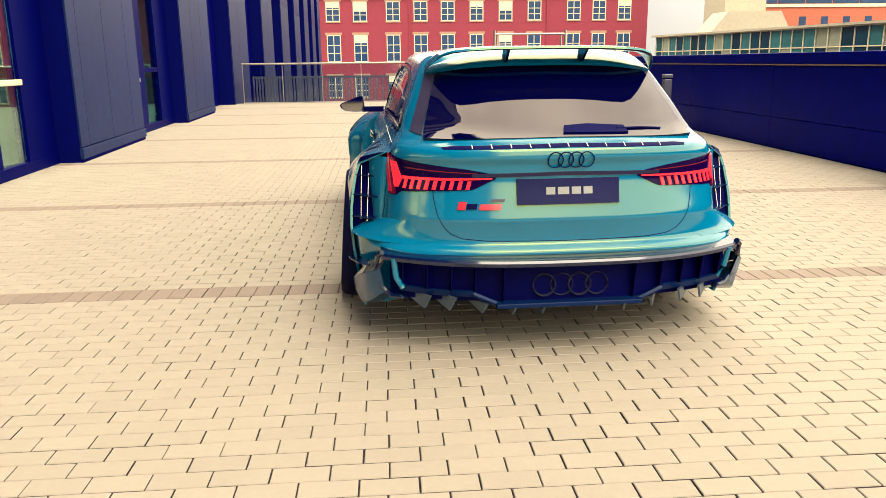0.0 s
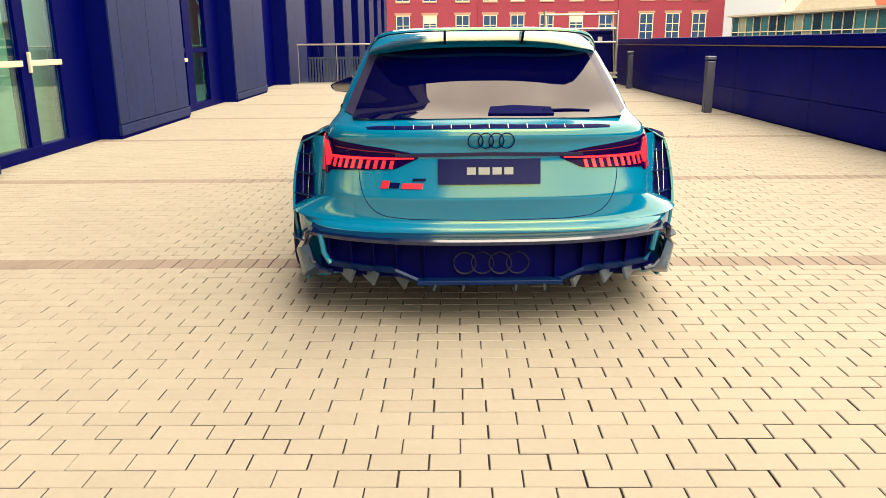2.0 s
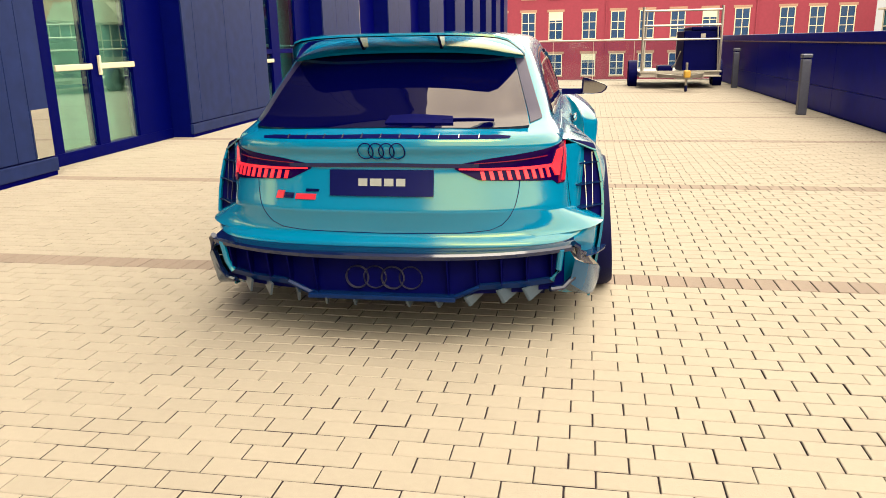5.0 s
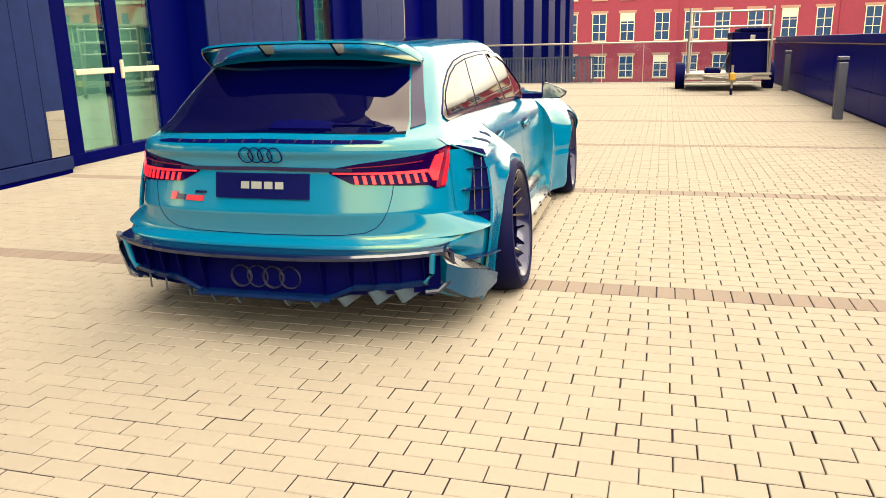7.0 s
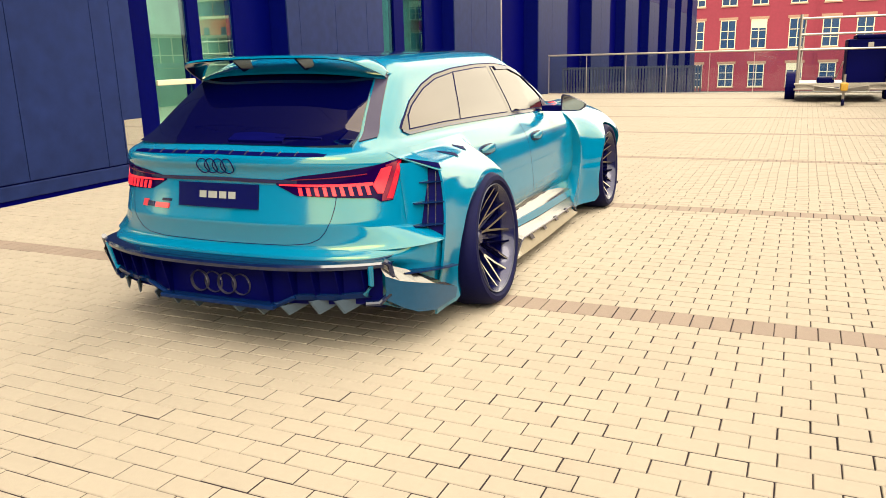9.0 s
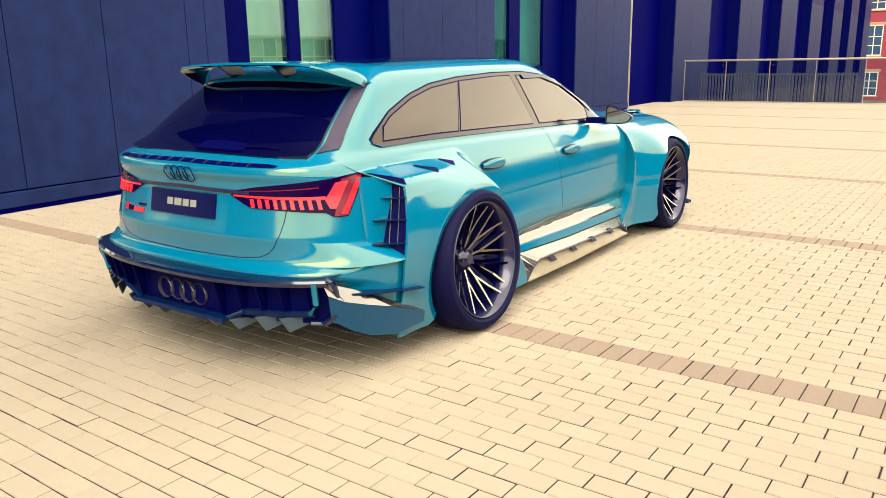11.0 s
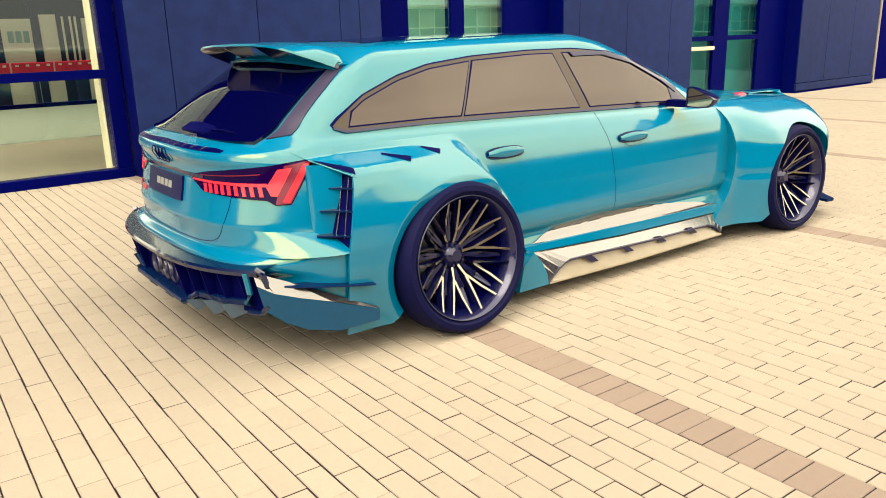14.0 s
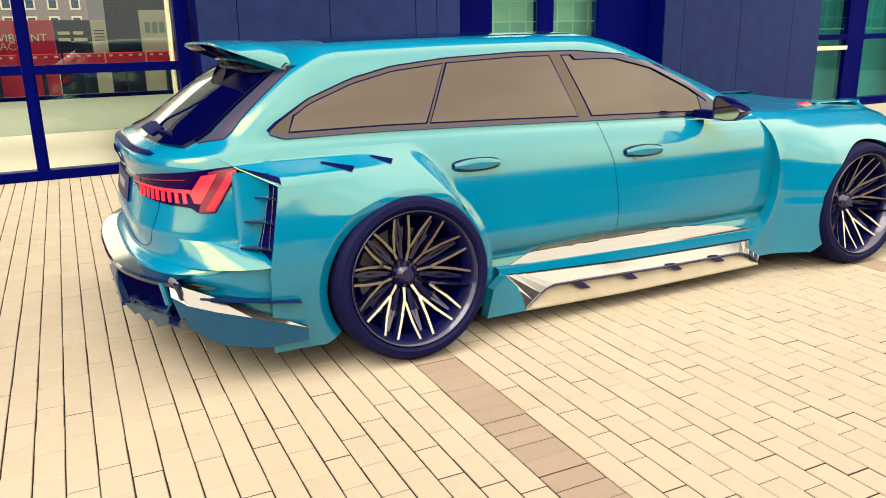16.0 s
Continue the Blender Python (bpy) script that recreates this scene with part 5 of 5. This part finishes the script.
    for y in (0.90, 1.205, 1.515, 1.825):
        part("skirt_fin", prism([(y - 0.02, 0.186), (y + 0.045, 0.182), (y + 0.105, 0.138), (y + 0.045, 0.142)], 0, sgn * 0.918, sgn * 0.927), M_CARBLACK, skirt, "small black fin")
    part("arch_blade", prism([(0.40, 0.085), (0.615, 0.085), (0.600, 0.150), (0.565, 0.215), (0.505, 0.280), (0.435, 0.220)], 0, sgn * 0.865, sgn * 0.925), M_PAINT, car, "blue blade ahead of the rear wheel")
    part("front_splitter", prism([(sgn * 0.70, 3.50), (sgn * 1.00, 3.42), (sgn * 1.01, 3.50), (sgn * 0.72, 3.75)], 2, 0.12, 0.14), M_CARBON, car)


# red ribbon loop on the bonnet
bm = bmesh.new()
bmesh.ops.create_uvsphere(bm, u_segments=16, v_segments=8, radius=1.0)
for v in bm.verts:
    x, y, z = v.co
    v.co = on_top(0.49 + 0.045 * x, 3.0 + 0.055 * y) + Vector((0, 0, 0.016 * max(z, -0.2) * (1 + 0.3 * math.sin(5 * x + 3 * y))))
ribbon_bow = part("ribbon", bm, M_BADGE, None, "", True)
ribbon_bow.matrix_world = CAR
tagged(ribbon_bow, "small folded red ribbon lying on the blue bonnet", "ribbon")


# diffuser
def lip_line(x):
    a = abs(x) / 0.84
    return -1.168 + 0.195 * a ** 3, 0.442 + 0.012 * a ** 2


diffuser = panel("diffuser", [(-0.80, 0.25), (0, 0.23), (0.80, 0.25)], [(-0.80, 0.425), (0, 0.425), (0.80, 0.425)], on_back, 0.006, M_BLACK, car, 40, 6, "black rear diffuser with vertical vanes", 0.0)
part("backing", sheet([[(x, lip_line(x)[0] + 0.078, z) for x in np.linspace(-0.79, 0.79, 41)] for z in (0.445, 0.36, 0.262)]), M_BLACK, diffuser, "dark mesh behind the vanes")
rows = []
for x in np.linspace(-0.828, 0.828, 61):
    y, z = lip_line(x)
    rows.append([(x, y + 0.10, z + 0.028), (x, y + 0.008, z + 0.016), (x, y, z + 0.006), (x, y + 0.004, z - 0.010), (x, y + 0.03, z - 0.014), (x, y + 0.12, z - 0.004)])
part("lip", sheet(rows), M_LIP, diffuser, "gloss carbon lip over the diffuser", True)
for s in (1, -1):
    def frame_point(x, z, dy=0.0, s=s):
        return (s * x, lip_line(x)[0] + 0.012 + dy + 0.25 * (0.44 - z), z)
    loop = [frame_point(x, z) for x, z in ((0.825, 0.476), (0.846, 0.458), (0.85, 0.40), (0.83, 0.31), (0.785, 0.268), (0.73, 0.268))]
    part("end_frame", tube(loop, 0.014, 8), M_LIP, diffuser, "gloss black end frame", True)
    part("inner_frame", tube([frame_point(x, z) for x, z in ((0.775, 0.455), (0.765, 0.36), (0.735, 0.312))], 0.014, 8), M_PAINT, diffuser, "blue inner upright", True)
    low = [(0.75, 0.312), (0.60, 0.303), (0.43, 0.300)]
    part("lower_blade", sheet([[frame_point(x, z + dz, dy) for x, z in low] for dz, dy in ((0.014, 0.02), (0.012, -0.004), (-0.014, 0.0), (-0.016, 0.05))]), M_CARBON, diffuser, "carbon lower blade")
    part("brace", tube([frame_point(0.43, 0.302), frame_point(0.36, 0.27), frame_point(0.32, 0.252)], 0.012, 6), M_CARBON, diffuser)
    for x, z in ((0.735, 0.315), (0.629, 0.305), (0.524, 0.302), (0.42, 0.30), (0.295, 0.262)):
        a, b = frame_point(x, 0.432), frame_point(x, z)
        bm = bmesh.new()
        sheet([[(a[0] - 0.003, a[1], a[2]), (b[0] - 0.003, b[1], b[2])], [(a[0] - 0.003, a[1] + 0.10, a[2]), (b[0] - 0.003, b[1] + 0.06, b[2])]], bm)
        sheet([[(a[0] + 0.003, a[1], a[2]), (b[0] + 0.003, b[1], b[2])], [(a[0] + 0.003, a[1] + 0.10, a[2]), (b[0] + 0.003, b[1] + 0.06, b[2])]], bm)
        sheet([[(a[0] - 0.003, a[1], a[2]), (b[0] - 0.003, b[1], b[2])], [(a[0] + 0.003, a[1], a[2]), (b[0] + 0.003, b[1], b[2])]], bm)
        part("vane", bm, M_BLACK, diffuser)
    for x, top, tip in ((0.63, 0.292, 0.225), (0.52, 0.29, 0.222), (0.38, 0.262, 0.212), (0.25, 0.245, 0.205), (0.12, 0.242, 0.205)):
        y = lip_line(x)[0] + 0.04
        fin = prism([(y - 0.02, top), (y + 0.015, tip), (y + 0.17, top)], 0, s * x - 0.005, s * x + 0.005)
        for v in fin.verts:
            v.co.x += s * np.interp(x, (0.2, 0.5), (0.1, 0.75)) * (v.co.y - y)
        part("strake", fin, M_STRAKE, diffuser, "downward grey strake")
part("centre_blade", box(-0.33, 0.33, -1.14, -1.02, 0.240, 0.262, 0.005), M_CARBON, diffuser)
for k in range(4):
    bm = bmesh.new()
    steps = 40
    x0, z0, y0 = -0.112 + 0.080 * k, 0.332, -1.105 + 0.006 * (k % 2)
    prof = [(0.042, 0.12), (0.047, 0.01), (0.050, 0.0), (0.053, 0.004), (0.054, 0.12)]
    rings = [[bm.verts.new((x0 + r * math.cos(a), y0 + d, z0 + r * math.sin(a))) for a in np.linspace(0, math.tau, steps, endpoint=False)] for r, d in prof]
    for p, q in zip(rings, rings[1:]):
        for i in range(steps):
            bm.faces.new((p[i], p[(i + 1) % steps], q[(i + 1) % steps], q[i]))
    # near-black disc just inside the pipe stands for the shade of its depth
    pipe_hole = bmesh.new()
    pipe_hole.faces.new([pipe_hole.verts.new((x0 + 0.0465 * math.cos(a), y0 + 0.018, z0 + 0.0465 * math.sin(a))) for a in np.linspace(0, math.tau, steps, endpoint=False)])
    pipe = part("exhaust_pipe", bm, M_PIPE, diffuser, "dark round tailpipe", True)
    part("bore", pipe_hole, M_BORE, pipe)

# ---- trailer at the far end ----
trailer = thing("flatbed_trailer", "galvanised flatbed trailer with a tube rack and a black box", "trailer", pose(4.07, 22.0, 0))
part("bed", box(-1.02, 1.02, 0, 3.3, 0.30, 0.42, 0.01), M_STEEL, trailer)
for z0, z1 in ((0.30, 0.34), (0.42, 0.47)):
    part("bed_rail", box(-1.06, 1.06, -0.05, 0.0, z0, z1, 0.005), M_STEEL, trailer)
part("light_board", box(-0.62, 0.62, -0.08, -0.052, 0.28, 0.42, 0.005), M_STEEL, trailer)
for k in range(6):
    part("board_mark", box(-0.55 + 0.2 * k, -0.45 + 0.2 * k, -0.086, -0.0805, 0.31, 0.37), M_BLACK, trailer)
for x in (-1.0, 1.0):
    part("upright", tube([(x, 0.0, 0.42), (x, 0.0, 2.12)], 0.035, 8), M_STEEL, trailer, "", True)
    part("upright", tube([(x * 0.97, 0.0, 0.42), (x * 0.90, 0.15, 2.0)], 0.022, 8), M_STEEL, trailer, "", True)
for z in (2.02, 1.64, 1.28):
    part("cross_bar", tube([(-1.0, 0, z), (1.0, 0, z)], 0.028, 8), M_STEEL, trailer, "", True)
box_ob = part("tool_box", box(0.07, 1.0, 0.12, 1.9, 0.43, 1.50, 0.03), M_BLACK, trailer, "large black tool box")
part("lid", box(0.25, 0.98, 0.10, 1.92, 1.50, 1.60, 0.03), M_BLACK, box_ob)
part("latch", box(0.5, 0.62, 0.10, 0.119, 1.30, 1.42, 0.004), M_STEEL, box_ob)
part("shovel", tube([(-0.30, 0.5, 0.44), (-0.12, 0.2, 0.62), (0.0, 0.1, 0.98)], 0.02, 6), M_STEEL, trailer, "long tool leaning on the box", True)
part("tool_bag", box(-0.55, -0.15, 0.3, 0.9, 0.43, 0.60, 0.05), M_BLACK, trailer, "dark tool bag")
for s in (-1, 1):
    tw = part("wheel", lathe([(0.0, -0.06), (0.17, -0.06), (0.20, -0.10), (0.31, -0.10), (0.335, -0.06), (0.335, 0.06), (0.31, 0.10), (0.20, 0.10), (0.17, 0.06), (0.0, 0.06)], 32), M_TYRE, trailer, "black trailer tyre", True)
    tw.location = (s * 1.16, 1.5, 0.336)
    part("mudguard", lathe([(0.39, -0.12), (0.39, 0.12)], 32), M_BLACK, trailer).location = (s * 1.16, 1.5, 0.33)
part("drawbar", prism([(-0.62, 0.0), (-0.05, -1.55), (0.05, -1.55), (0.62, 0.0), (0.52, 0.0), (0.0, -1.40), (-0.52, 0.0)], 2, 0.32, 0.40), M_STEEL, trailer)
part("jockey_post", tube([(0.0, -1.5, 0.16), (0.0, -1.5, 0.72)], 0.03, 8), M_STEEL, trailer, "", True)
part("jockey_wheel", lathe([(0.0, -0.03), (0.07, -0.03), (0.09, 0.0), (0.07, 0.03), (0.0, 0.03)], 20), M_TYRE, trailer).location = (0.0, -1.5, 0.09)
part("hitch_lock", box(-0.08, 0.08, -1.72, -1.52, 0.36, 0.54, 0.03), M_YELLOW, trailer, "yellow hitch lock")

# ---- block paving ----
ROW, STEP, SLOPE = 0.0985, 0.1930, 0.005
BANDS = (24, 54, 88, 121, 154, 187, 220)
rng = random.Random(7)


def block(x0, x1, y0, y1, z):
    """One paver with a chamfered top: 12 corners, 9 faces."""
    g, c, d = rng.uniform(0.0013, 0.0034), 0.0026, 0.0034
    pts = []
    for h, i in ((-0.02, g), (z - d, g), (z, g + c)):
        for x, y in ((x0 + i, y0 + i), (x1 - i, y0 + i), (x1 - i, y1 - i), (x0 + i, y1 - i)):
            pts.append((x, y + SLOPE * (x - 0.467), h))
    return pts


BLOCK_FACES = [(8, 9, 10, 11)] + [(a + i, a + (i + 1) % 4, a + 4 + (i + 1) % 4, a + 4 + i) for a in (0, 4) for i in range(4)]
near_blocks, far_blocks, near_setts, far_setts = [], [], [], []
k0, k1 = int((-3.0 - 1.938) / ROW), int((26.5 - 1.938) / ROW)
for k in range(k0, k1):
    y0 = 1.938 + ROW * k
    west = -3.65 - 0.048 * y0 - 0.36
    if k in BANDS:
        n0 = math.floor((west - 0.12 - 0.47) / 0.0975)
        for i in range(n0, int((5.72 - 0.47) / 0.0975) + 1):
            x = 0.47 + 0.0975 * i
            here = near_setts if k == 24 and 1.0 < x < 4.6 else far_setts
            here.append((x, min(x + 0.0975, 5.72), y0, y0 + 2 * ROW, rng.uniform(-0.0015, 0.001)))
        continue
    if k - 1 in BANDS:
        continue
    shift = 0.464 if k % 2 == 0 else 0.358
    shift += rng.uniform(-0.006, 0.006)
    for i in range(math.floor((west - 0.12 - shift) / STEP), int((5.72 - shift) / STEP) + 1):
        x = shift + STEP * i
        here = near_blocks if 3 <= k < 23 and 0.55 < x < 3.35 else far_blocks
        here.append((x, min(x + STEP, 5.72), y0, y0 + ROW, rng.uniform(-0.0015, 0.001)))


def pavement_mesh(name, blocks, mat):
    verts, faces = [], []
    for b in blocks:
        n = len(verts)
        verts += block(*b)
        faces += [tuple(n + i for i in f) for f in BLOCK_FACES]
    me = bpy.data.meshes.new(name)
    me.from_pydata(verts, [], faces)
    me.materials.append(mat)
    me.materials.append(M_JOINT)
    dirty = np.zeros(len(faces), dtype=np.int32)
    for k in range(1, 5):
        dirty[k::9] = 1
    me.polygons.foreach_set("material_index", dirty)
    return me


pavement = thing("pavement", "cream rectangular block paving in running bond with brown soldier courses", "pavement", pose(0, 0, 0), kind="structure")
for name, blocks, mat in (("paver_field", far_blocks, M_PAVERS), ("brown_course", far_setts, M_SETTS)):
    o = new(name, pavement_mesh(name, blocks, mat))
    o.parent = pavement
    tagged(o, kind="stuff")
for name, blocks, mat in (("paver", near_blocks, M_PAVER), ("brown_paver", near_setts, M_SETT)):
    for b in blocks:
        me = pavement_mesh(name, [b], mat)
        o = new(name, me)
        o.parent = pavement
part("paving_behind", box(-6, 5.72, YARD_S, 1.938 + ROW * k0, -0.012, 0.0), M_PAVERS, pavement)
